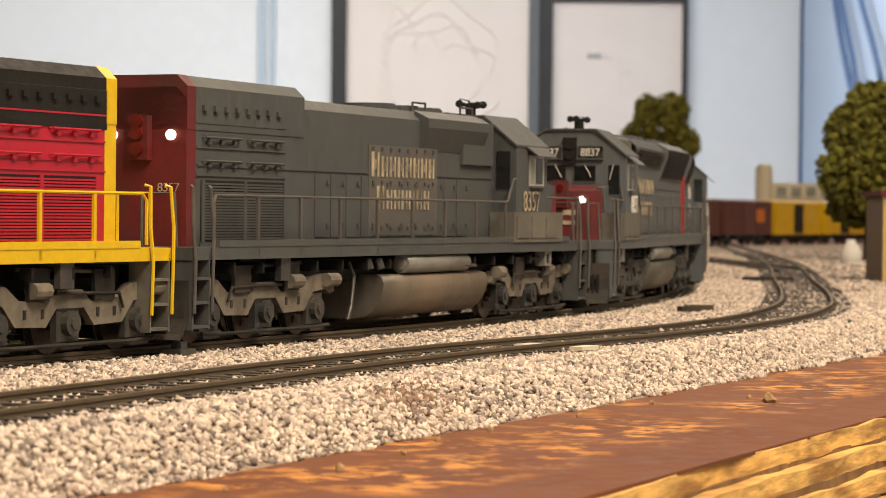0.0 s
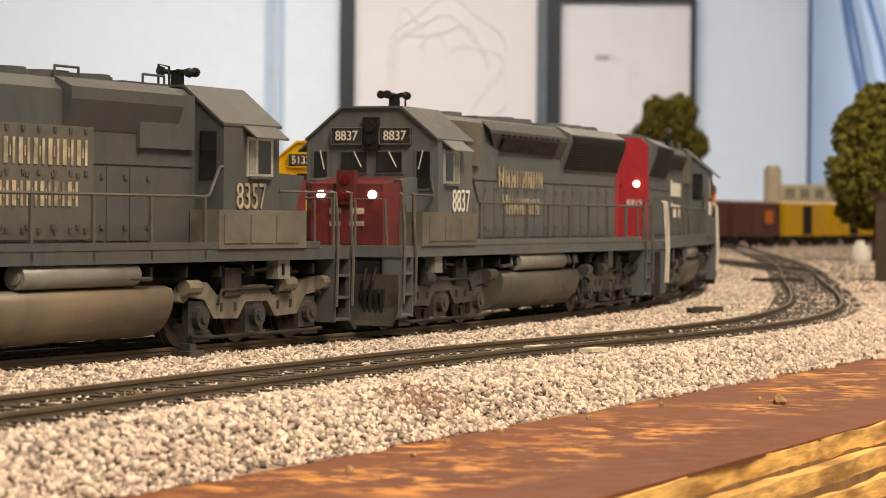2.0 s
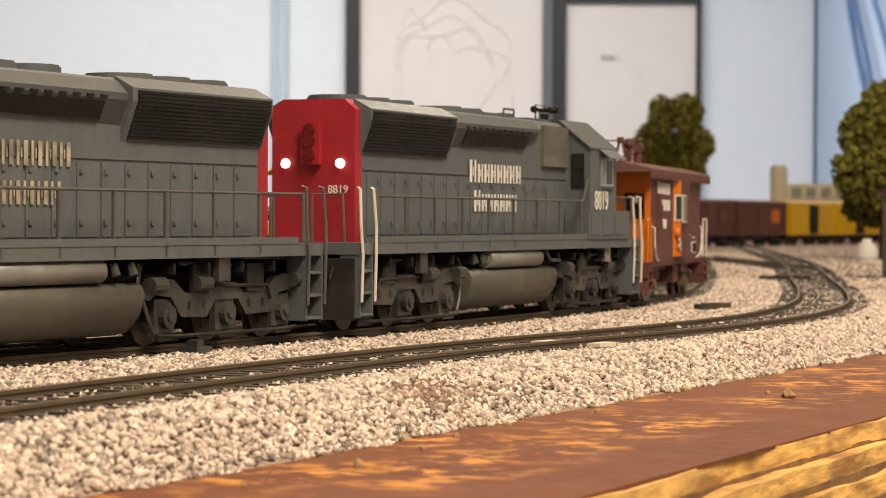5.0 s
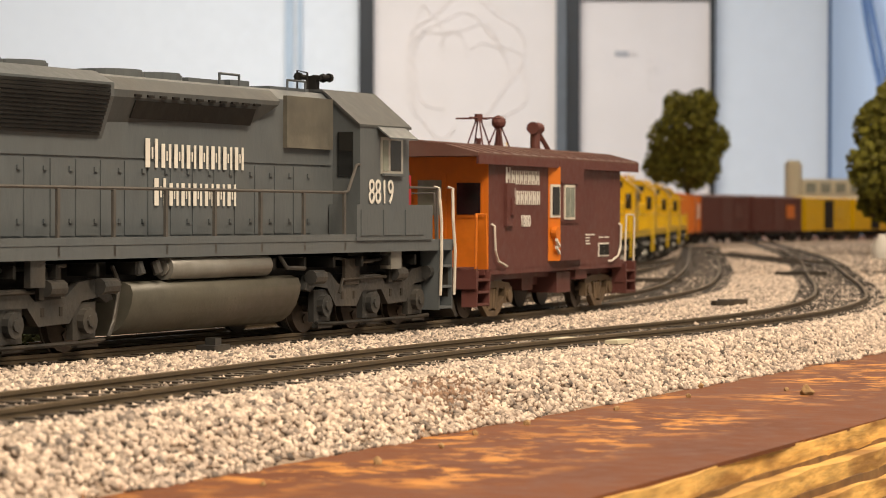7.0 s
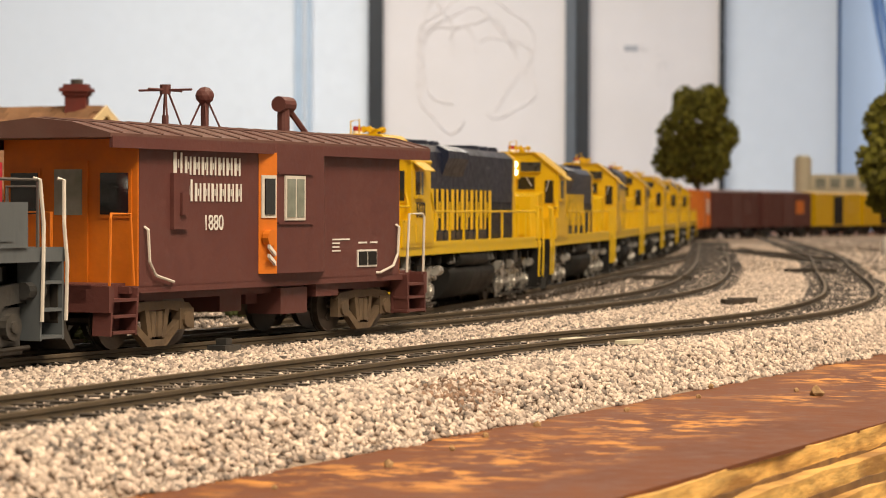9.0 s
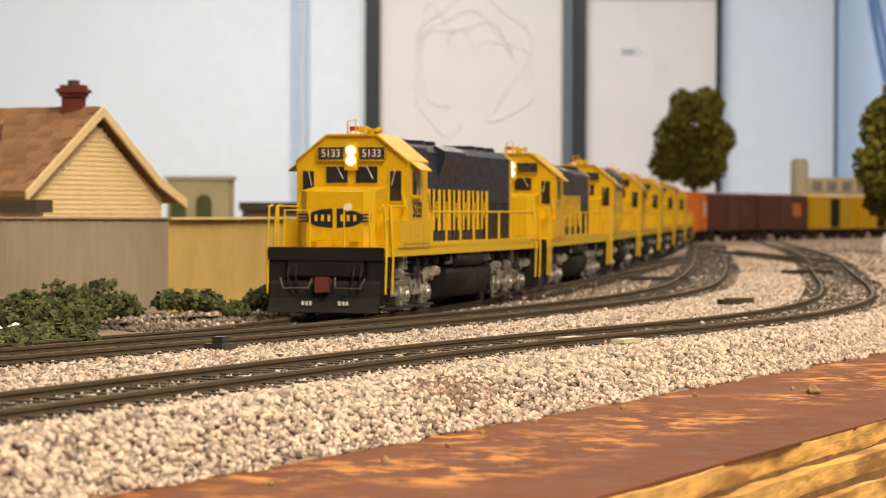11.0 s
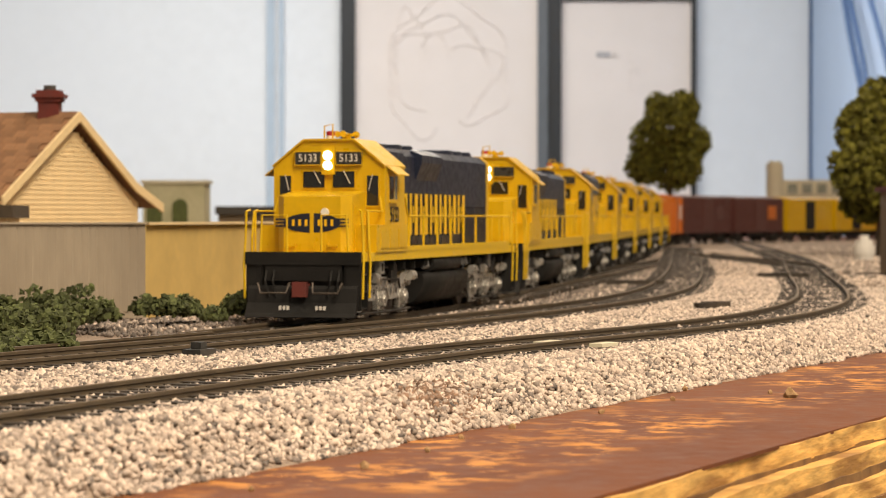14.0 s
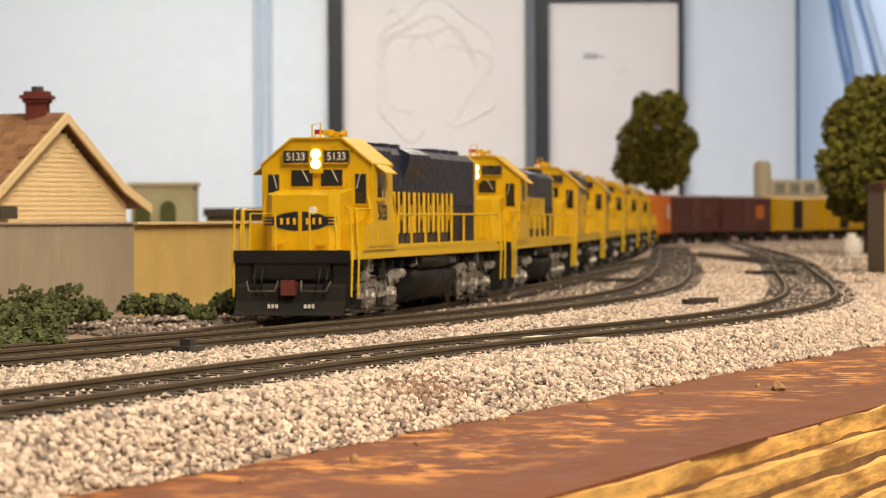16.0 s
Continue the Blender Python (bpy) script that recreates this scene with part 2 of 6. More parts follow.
OLIVE_WALL = mat("pale_green_building_wall", (0.5, 0.48, 0.32), 0.8, vary=0.08, dirt=(0.3, 0.3, 0.16), amount=0.5, dscale=40)
DARK_ROOF = mat("dark_tar_roof", (0.06, 0.055, 0.05), 0.8, vary=0.2)
SILO = mat("pale_concrete_silo", (0.6, 0.57, 0.44), 0.8, vary=0.06)
WHITE_PAINT = mat("white_paint", (0.78, 0.77, 0.74), 0.6, vary=0.05)
TANBOX = mat("tan_painted_wood", (0.2, 0.145, 0.09), 0.7, vary=0.15)

# ---- mesh helpers ----
K = 0.0254 / 87.1      # one prototype inch in model metres
KX = K


def link_mesh(name, bm, material, parent=None, label="", smooth=False):
    me = bpy.data.meshes.new(name)
    bmesh.ops.recalc_face_normals(bm, faces=bm.faces)
    bm.to_mesh(me)
    bm.free()
    me.materials.append(material)
    if smooth:
        for p in me.polygons:
            p.use_smooth = abs(p.normal.x) < 0.8
    ob = new(name, me)
    if parent is not None:
        ob.parent = parent
    if label:
        ob["label"] = label
    return ob


def part(name, bm, material, parent, label="", smooth=False):
    return link_mesh(name, bm, material, parent, label, smooth)


def inch(bm):
    bmesh.ops.transform(bm, matrix=Matrix.Diagonal((KX, K, K, 1)), verts=bm.verts)
    return bm


def box(bm, x0, x1, y0, y1, z0, z1):
    v = [bm.verts.new((x, y, z)) for x in (x0, x1) for y in (y0, y1) for z in (z0, z1)]
    for f in ((0, 1, 3, 2), (4, 6, 7, 5), (0, 4, 5, 1), (2, 3, 7, 6), (0, 2, 6, 4), (1, 5, 7, 3)):
        bm.faces.new([v[i] for i in f])
    return v


def boxes(*args):
    bm = bmesh.new()
    for a in args:
        box(bm, *a)
    return bm


def prism(bm, pts, axis, a, b):
    """Extrude a closed outline of 2D points along x, y or z from a to b."""
    def at(p, t):
        return {"x": (t, p[0], p[1]), "y": (p[0], t, p[1]), "z": (p[0], p[1], t)}[axis]
    lo = [bm.verts.new(at(p, a)) for p in pts]
    hi = [bm.verts.new(at(p, b)) for p in pts]
    n = len(pts)
    bm.faces.new(lo)
    bm.faces.new(hi[::-1])
    for i in range(n):
        bm.faces.new((lo[i], lo[(i + 1) % n], hi[(i + 1) % n], hi[i]))
    return bm


def tube(bm, pts, r, n=6):
    pts = [Vector(p) for p in pts]
    rings = []
    for i, p in enumerate(pts):
        d = (pts[min(i + 1, len(pts) - 1)] - pts[max(i - 1, 0)]).normalized()
        u = d.orthogonal().normalized() if abs(d.z) > 0.95 else d.cross(Vector((0, 0, 1))).normalized()
        w = d.cross(u)
        rings.append([bm.verts.new(p + r * (math.cos(a) * u + math.sin(a) * w)) for a in [2 * math.pi * k / n for k in range(n)]])
    for a, b in zip(rings, rings[1:]):
        best = min(range(n), key=lambda s: sum((a[k].co - b[(k + s) % n].co).length for k in range(n)))
        for k in range(n):
            bm.faces.new((a[k], a[(k + 1) % n], b[(k + 1 + best) % n], b[(k + best) % n]))
    bm.faces.new(rings[0])
    bm.faces.new(rings[-1][::-1])
    return bm


def soften(bm, w, seg=1):
    bmesh.ops.bevel(bm, geom=[e for e in bm.edges if e.is_manifold and e.calc_face_angle(0) > 0.5], offset=w, segments=seg, affect="EDGES", clamp_overlap=True)
    return bm


def thing(name, label, category, m=None, group="", kind=""):
    ob = new(name)
    ob.empty_display_size = 0.01
    if m is not None:
        ob.matrix_basis = m
    return tagged(ob, label, category, group, kind)


def text_mesh(body, size, depth=0.3):
    cu = bpy.data.curves.new("lettering", "FONT")
    cu.body, cu.size, cu.extrude, cu.align_x, cu.align_y = body, size, depth, "CENTER", "CENTER"
    ob = bpy.data.objects.new("lettering", cu)
    bm = bmesh.new()
    bm.from_mesh(ob.to_mesh())
    ob.to_mesh_clear()
    bpy.data.objects.remove(ob)
    return bm


def sign(name, body, size, x, y, z, facing, material, parent, squeeze=1.0):
    """Lettering on a face: facing is -90 for the -y side, 90 for the +y side, 0 for the front (+x)."""
    bm = text_mesh(body, size)
    turn = Matrix.Rotation(radians(90 + facing), 4, "Z") @ Matrix.Rotation(radians(90), 4, "X")
    bmesh.ops.transform(bm, matrix=Matrix.Translation((x, y, z)) @ turn @ Matrix.Diagonal((squeeze, 1, 1, 1)), verts=bm.verts)
    return part(name, inch(bm), material, parent)


def glyph_bars(name, widths, x, y, z, h, side, material, parent):
    """A word as plain upright bars, a thick and a thin one for each letter."""
    bm = bmesh.new()
    cx = x - 0.5 * sum(widths)
    ya, yb = sorted((y, y + side * 0.5))
    for i, w in enumerate(widths if side < 0 else widths[::-1]):
        hh = h * (1.2 if w == widths[0] and w != widths[-1] else 1.0)
        box(bm, cx + 0.10 * w, cx + 0.36 * w, ya, yb, z, z + hh)
        box(bm, cx + 0.48 * w, cx + 0.56 * w, ya, yb, z + 0.3 * hh, z + 0.7 * hh)
        box(bm, cx + 0.68 * w, cx + 0.84 * w, ya, yb, z, z + hh)
        cx += w
    return part(name, inch(bm), material, parent)


# ---- track lines ----
class Line:
    """A track's centre line: a start, and its heading (degrees right of ahead) at given lengths along it."""

    def __init__(self, x, y, knots, heads, lo, hi):
        self.step = 0.005
        self.z = 0.0
        self.s = np.arange(lo, hi, self.step)
        self.h = np.radians(np.interp(self.s, knots, heads))
        i = int(round(-lo / self.step))
        self.x = np.cumsum(np.sin(self.h)) * self.step
        self.y = np.cumsum(np.cos(self.h)) * self.step
        self.x += x - self.x[i]
        self.y += y - self.y[i]

    def at(self, s):
        return float(np.interp(s, self.s, self.x)), float(np.interp(s, self.s, self.y)), float(np.interp(s, self.s, self.h))

    def point(self, s, off=0.0, z=0.0):
        x, y, h = self.at(s)
        return Vector((x + off * math.cos(h), y - off * math.sin(h), z + self.z))


KN = (-0.42, -0.12, 0.06, 0.18, 0.3, 0.384, 0.48, 0.6, 0.78, 1.08, 1.56)
LINE1 = Line(-0.0827, 0.3157, KN, (20.2, 21.5, 20.9, 22.5, 29.3, 23.7, 15.1, 8.5, 6.6, 7.3, 4.7), -1.1, 2.9)
LINE2 = Line(-0.1046, 0.4474, KN, (24.4, 25.1, 26.0, 24.4, 20.4, 17.4, 12.1, 7.3, 6.1, 5.2, 5.2), -1.9, 2.3)
LINE3 = Line(-0.038, 0.7266, (-0.237, -0.059, 0.0, 0.239, 0.479, 1.78, 2.0, 3.454), (19.4, 16.8, 15.1, 10.4, 7.1, 6.6, 27.0, 30.0), -0.11, 4.3)
LINE3.z = -0.0030
CROSS = Line(0.196, 1.3771, (-0.0, 0.121, 0.362, 0.543), (4.1, -1.7, -2.5, 3.3), 0.0, 0.54)
BRANCH = Line(0.010, 0.90, (0.0, 0.3, 0.8), (9.5, 10.5, 10.0), 0.0, 0.8)
BRANCH.z = -0.0012

RAIL_H = 0.0018


def rail_mesh(line, off, s0, s1, head=False):
    bm = bmesh.new()
    if head:
        prof = [(-0.00042, -0.00012), (-0.00042, 0.00002), (0.00042, 0.00002), (0.00042, -0.00012)]
    else:
        prof = [(-0.0011, -RAIL_H), (-0.0011, -0.0016), (-0.0003, -0.0014), (-0.00025, -0.0008), (-0.0005, -0.0006), (-0.0005, -0.00013),
                (0.0005, -0.00013), (0.0005, -0.0006), (0.00025, -0.0008), (0.0003, -0.0014), (0.0011, -0.0016), (0.0011, -RAIL_H)]
    rings = []
    for s in np.arange(s0, s1 + 1e-6, 0.01):
        rings.append([bm.verts.new(line.point(s, off + a, b)) for a, b in prof])
    n = len(prof)
    for a, b in zip(rings, rings[1:]):
        for k in range(n):
            bm.faces.new((a[k], a[(k + 1) % n], b[(k + 1) % n], b[k]))
    return bm


TIE_BM = boxes((-0.00135, 0.00135, -0.0155, 0.0155, -0.0016, 0.0))
soften(TIE_BM, 0.0002)
TIE_ME = bpy.data.meshes.new("tie")
TIE_BM.to_mesh(TIE_ME)
TIE_BM.free()
TIE_ME.materials.append(TIE)


def track(name, line, s0, s1, ties0, ties1, label):
    t = thing(name, label, "railway track", kind="structure")
    for off in (-0.0087, 0.0087):
        r = part("rail", rail_mesh(line, off, s0, s1), RAIL_SIDE, t, "brown-painted model rail")
        part("rail_head", rail_mesh(line, off, s0, s1, True), RAIL_TOP, r, "worn metal rail top")
    rng = random.Random(len(name))
    for s in np.arange(ties0, ties1, 0.0062):
        p = line.point(s, rng.uniform(-0.0005, 0.0005), -RAIL_H + 0.0005 + rng.uniform(-0.00008, 0.00008))
        o = new("tie", TIE_ME)
        o.parent = t
        o.matrix_basis = Matrix.Translation(p) @ Matrix.Rotation(-line.at(s)[2] + math.pi / 2 + rng.uniform(-0.02, 0.02), 4, "Z")
    return t


def build_tracks():
    track("main_track", LINE1, -1.05, 2.8, -0.14, 1.9, "empty model railway track with dark ties in pale ballast")
    track("passing_track", LINE2, -1.85, 2.2, -0.2, 1.9, "model railway track under the grey diesel train")
    track("siding_track", LINE3, -0.1, 4.2, -0.1, 2.0, "model railway track under the yellow and blue locomotives")
    track("crossover_track", CROSS, 0.0, 0.53, 0.0, 0.53, "short crossover track between two model railway tracks")
    track("branch_track", BRANCH, 0.0, 0.78, 0.0, 0.78, "dark unballasted branch track among cinders")
    guard = thing("spare_rail", "loose brown rail lying beside the model track", "rail")
    part("rail", rail_mesh(LINE2, -0.021, -0.36, 0.16), RAIL_SIDE, guard)


# ---- layout board, ballast, room ----
EDGE_H = radians(24.2)
EDGE_P = Vector((0.0169, 0.3269, 0.0))
EDGE_D = Vector((math.sin(EDGE_H), math.cos(EDGE_H), 0))
EDGE_N = Vector((math.cos(EDGE_H), -math.sin(EDGE_H), 0))
TOP = -0.0095
TOE = -0.0562   # the foot of the ballast, inside the board's front edge


def edge(a, out=0.0, z=0.0):
    """A point a metres along the board's front edge, out metres outside it."""
    p = EDGE_P + a * EDGE_D + out * EDGE_N
    return Vector((p.x, p.y, z))


def wedge(bm, corners, z0, z1):
    prism(bm, [(c.x, c.y) for c in corners], "z", z0, z1)
    return bm


def build_board():
    board = thing("layout_board", "red-brown stained plywood layout board with scraped worn patches", "board", kind="structure")
    plan = [edge(-1.6), edge(0.5), edge(0.9, 0.12), edge(1.3, 0.5), Vector((1.9, 2.3, 0)), Vector((1.9, 4.7, 0)), Vector((-1.6, 4.7, 0)), Vector((-1.9, -0.9, 0))]
    part("board_top", wedge(bmesh.new(), plan, TOP - 0.0006, TOP), BOARD, board, "red-brown stained board surface")
    z = TOP - 0.0006
    for i, (t, m) in enumerate(((0.0032, PLY), (0.0007, PLY_DARK), (0.0030, PLY), (0.0013, PLY_DARK), (0.0035, PLY), (0.0009, PLY_DARK), (0.005, PLY), (0.0016, PLY_DARK), (0.06, PLY))):
        bm = bmesh.new()
        n = 160
        front, back = [], []
        for k in range(n + 1):
            a = -0.5 + 1.0 * k / n
            w = noise.noise(Vector((a * 22, i * 3.1, 0))) * 0.0016 + noise.noise(Vector((a * 90, i * 5.3, 2))) * 0.0006
            front.append(edge(a, 0.0002 + i * 0.0014 + w - (0.0012 if m is PLY_DARK else 0)))
            back.append(edge(a, -0.05))
        lo = [bm.verts.new((p.x, p.y, z - t + noise.noise(Vector((p.x * 60, p.y * 60, i))) * 0.0006)) for p in front]
        hi = [bm.verts.new((p.x, p.y, z + 0.0002 + noise.noise(Vector((p.x * 60, p.y * 60, i - 1))) * 0.0006)) for p in front]
        bk = [bm.verts.new((p.x, p.y, z)) for p in back]
        bl = [bm.verts.new((p.x, p.y, z - t)) for p in back]
        for k in range(n):
            bm.faces.new((lo[k], lo[k + 1], hi[k + 1], hi[k]))
            bm.faces.new((hi[k], hi[k + 1], bk[k + 1], bk[k]))
            bm.faces.new((lo[k], lo[k + 1], bl[k + 1], bl[k]))
        part("plywood_layer", bm, m, board, "rough pale plywood layer" if m is PLY else "dark glue line in the plywood")
        z -= t
    return board


def bed_height(x, y, off):
    """Height of the ballast at a place that lies off metres outside track one: flat under the tracks, falling to the board."""
    u = (x - EDGE_P.x) * EDGE_N.x + (y - EDGE_P.y) * EDGE_N.y - TOE
    along = (x - EDGE_P.x) * EDGE_D.x + (y - EDGE_P.y) * EDGE_D.y
    u = u - np.maximum(0, along - 0.45) * 0.6
    z = np.interp(u, (-0.0125, -0.008, 0.0, 0.004), (-0.0024, -0.0042, TOP - 0.0002, TOP - 0.0012))
    return np.where(off > 0.0155, z, np.interp(off, (-2, -0.094, -0.082), (-0.0050, -0.0050, -0.0024))), u


def build_ballast():
    ss = np.concatenate((np.arange(-0.6, 0.95, 0.01), np.arange(0.95, 2.85, 0.04)))
    offs = (0.065, 0.055, 0.048, 0.042, 0.037, 0.032, 0.0275, 0.0235, 0.0195, 0.0152, 0.0, -0.02, -0.04, -0.06, -0.082, -0.094, -0.16, -0.3, -0.6)
    bm = bmesh.new()
    grid = []
    for s in ss:
        spread = 1 + max(0, s - 0.5) * 3.4
        row = []
        for o in offs:
            p = LINE1.point(s, o * (spread if o > 0.0155 else 1))
            z, u = bed_height(p.x, p.y, o)
            row.append(bm.verts.new((p.x, p.y, float(z) + 0.0003 * noise.noise(Vector((s * 200, o * 200, 0))))))
        grid.append(row)
    for a, b in zip(grid, grid[1:]):
        for k in range(len(offs) - 1):
            bm.faces.new((a[k], a[k + 1], b[k + 1], b[k]))
    bed = link_mesh("ballast_bed", bm, GRAVEL)
    tagged(bed, "pale pinkish-tan ballast bed under the model tracks", "ballast", kind="structure")

    def scatter(count, seed, s_lo, s_hi, o_lo, o_hi, r_lo, r_hi, name, material, label, patch=None):
        rng = np.random.RandomState(seed)
        base = np.array([(1, 0, 0), (-1, 0, 0), (0, 1, 0), (0, -1, 0), (0, 0, 1), (0, 0, -1)], float)
        tri = np.array([(0, 2, 4), (2, 1, 4), (1, 3, 4), (3, 0, 4), (2, 0, 5), (1, 2, 5), (3, 1, 5), (0, 3, 5)])
        s = rng.uniform(s_lo, s_hi, count)
        o = rng.uniform(o_lo, o_hi, count)
        if patch:
            s, o = rng.normal(patch[0], patch[2], count), rng.normal(patch[1], patch[3], count)
        h = np.interp(s, LINE1.s, LINE1.h)
        px = np.interp(s, LINE1.s, LINE1.x) + o * np.cos(h)
        py = np.interp(s, LINE1.s, LINE1.y) - o * np.sin(h)
        pz, u = bed_height(px, py, o)
        if patch:
            pz = pz + 0.0001
        keep = u < 0.0008 + 0.0012 * np.sin(s * 190) * np.sin(s * 71)
        px, py, pz, o, s = px[keep], py[keep], pz[keep] + 0.0004, o[keep], s[keep]
        count = len(px)
        # stones keep clear of the rails, and sit low between the ties
        for line, first in ((LINE1, -0.14), (LINE2, -0.2), (LINE3, -0.1), (CROSS, 0.0), (BRANCH, 0.0)):
            dd = np.hypot(px[:, None] - line.x[None, ::2], py[:, None] - line.y[None, ::2])
            i = dd.argmin(1) * 2
            hx, hy = np.sin(line.h[i]), np.cos(line.h[i])
            along = line.s[i] + (px - line.x[i]) * hx + (py - line.y[i]) * hy
            d = np.where(np.abs(along - line.s[i]) < 0.012, np.abs((px - line.x[i]) * hy - (py - line.y[i]) * hx), 1.0)
            phase = ((along - first) / 0.0062) % 1.0
            tie = (phase < 0.27) | (phase > 0.73)
            near = np.abs(d - 0.0087) < 0.0017
            pz = np.where(near | ((d < 0.0152) & tie), pz - 0.004, np.where(d < 0.0152, line.z - 0.00215, pz))
        r = rng.uniform(r_lo, r_hi, count)
        v = base[None] * rng.uniform(0.7, 1.15, (count, 6, 3))
        v += rng.uniform(-0.3, 0.3, (count, 6, 3))
        q = rng.normal(size=(count, 4))
        q /= np.linalg.norm(q, axis=1)[:, None]
        w, x, y, z = q.T
        R = np.stack([1 - 2 * (y * y + z * z), 2 * (x * y - z * w), 2 * (x * z + y * w), 2 * (x * y + z * w), 1 - 2 * (x * x + z * z), 2 * (y * z - x * w),
                      2 * (x * z - y * w), 2 * (y * z + x * w), 1 - 2 * (x * x + y * y)], 1).reshape(count, 3, 3)
        v = np.einsum("nij,nkj->nki", R, v) * r[:, None, None]
        v += np.stack([px, py, pz + 0.25 * r], 1)[:, None]
        verts = v.reshape(-1, 3)
        faces = (tri[None] + 6 * np.arange(count)[:, None, None]).reshape(-1, 3)
        me = bpy.data.meshes.new(name)
        me.vertices.add(len(verts))
        me.vertices.foreach_set("co", verts.ravel())
        me.loops.add(len(faces) * 3)
        me.loops.foreach_set("vertex_index", faces.ravel())
        me.polygons.add(len(faces))
        me.polygons.foreach_set("loop_start", np.arange(0, len(faces) * 3, 3))
        me.update(calc_edges=True)
        me.materials.append(material)
        tagged(new(name, me), label, "ballast", kind="stuff")

    scatter(96000, 1, -0.16, 0.74, 0.0, 0.056, 0.00042, 0.0009, "ballast_stones", STONES, "loose pale tan and pink ballast stones beside the track")
    scatter(56000, 2, -0.13, 0.9, -0.060, 0.002, 0.00045, 0.0009, "ballast_stones", STONES, "loose pale ballast stones between the two tracks")
    # dark stones mixed in, partly to imitate shaded gaps in the ballast
    scatter(13000, 3, -0.16, 0.74, -0.052, 0.0437, 0.0005, 0.00095, "dark_ballast_stones", DARK_STONES, "scattered grey-brown ballast stones")
    scatter(19000, 4, 0.36, 1.9, -0.062, 0.075, 0.0006, 0.0011, "ballast_stones", STONES, "loose pale ballast stones along the far curve")
    scatter(19000, 7, 0.31, 1.55, -0.19, -0.060, 0.0005, 0.0010, "dark_ballast_stones", DARK_STONES, "grey-brown cinder ballast along the siding")
    scatter(8500, 8, 0.34, 1.8, -0.19, -0.060, 0.0005, 0.0010, "ballast_stones", STONES, "pale stones among the cinder ballast")
    scatter(7000, 10, 0.9, 2.1, 0.02, 0.25, 0.0008, 0.0015, "dark_ballast_stones", DARK_STONES, "grey-brown stones on the far ground")
    scatter(7000, 9, 0.9, 2.1, 0.02, 0.25, 0.0008, 0.0016, "ballast_stones", STONES, "pale stones on the far ground beside the track")
    scatter(420, 6, 0, 0, 0, 0, 0.0004, 0.0008, "rusty_ballast_patch", RUST, "rust-brown stained patch of ballast stones", patch=(0.147, 0.0300, 0.009, 0.0028))
    # crumbs on the board
    crumb = random.Random(3)
    for i in range(11):
        a, o = crumb.uniform(-0.02, 0.29), crumb.uniform(-0.060, -0.034)
        b2 = bmesh.new()
        bmesh.ops.create_icosphere(b2, subdivisions=1, radius=crumb.uniform(0.0004, 0.0008))
        for v in b2.verts:
            v.co *= crumb.uniform(0.7, 1.3)
        c = link_mesh("stray_stone", b2, DIRT)
        c.location = edge(a, o, TOP + 0.0003)
        tagged(c, "stray tan ballast stone lying on the board", "stone", "stray stones")
    b2 = bmesh.new()
    bmesh.ops.create_icosphere(b2, subdivisions=2, radius=0.0013)
    for v in b2.verts:
        v.co *= crumb.uniform(0.75, 1.3)
    c = link_mesh("stray_stone", b2, DIRT)
    c.location = (0.0691, 0.5139, TOP + 0.0006)
    tagged(c, "larger tan crumb lying on the stained board", "stone", "stray stones")


def room_wall(name, x0, x1, y0, y1, z0, z1, m, label):
    return tagged(link_mesh(name, boxes((x0, x1, y0, y1, z0, z1)), m), label, "wall", kind="structure")


WALL_Y = 7.25


def wx(px):
    """A distance across the back wall."""
    return (px - 784) / 4530 * WALL_Y


def wz(py):
    return 0.0262 + (384 - py) / 4530 * WALL_Y


def framed_print(x0, x1, z0, z1, edge_l, edge_r, grey):
    t = thing("framed_print", "large cream print in a black frame with faint line drawing", "picture", group="framed prints on the wall")
    y = WALL_Y
    part("sheet", boxes((x0, x1, y - 0.012, y - 0.002, z0, z1)), PAPER, t, "cream paper with faint drawing")
    part("frame_side", boxes((x0 - edge_l, x0, y - 0.03, y - 0.002, z0 - 0.03, z1 + 0.02)), FRAME_BLACK, t)
    part("frame_side", boxes((x1, x1 + edge_r, y - 0.03, y - 0.002, z0 - 0.03, z1 + 0.02)), FRAME_GREY if grey else FRAME_BLACK, t)
    part("frame_top", boxes((x0, x1, y - 0.03, y - 0.002, z1, z1 + 0.02)), FRAME_BLACK, t)
    part("frame_bottom", boxes((x0, x1, y - 0.03, y - 0.002, z0 - 0.03, z0)), FRAME_BLACK, t)
    return t


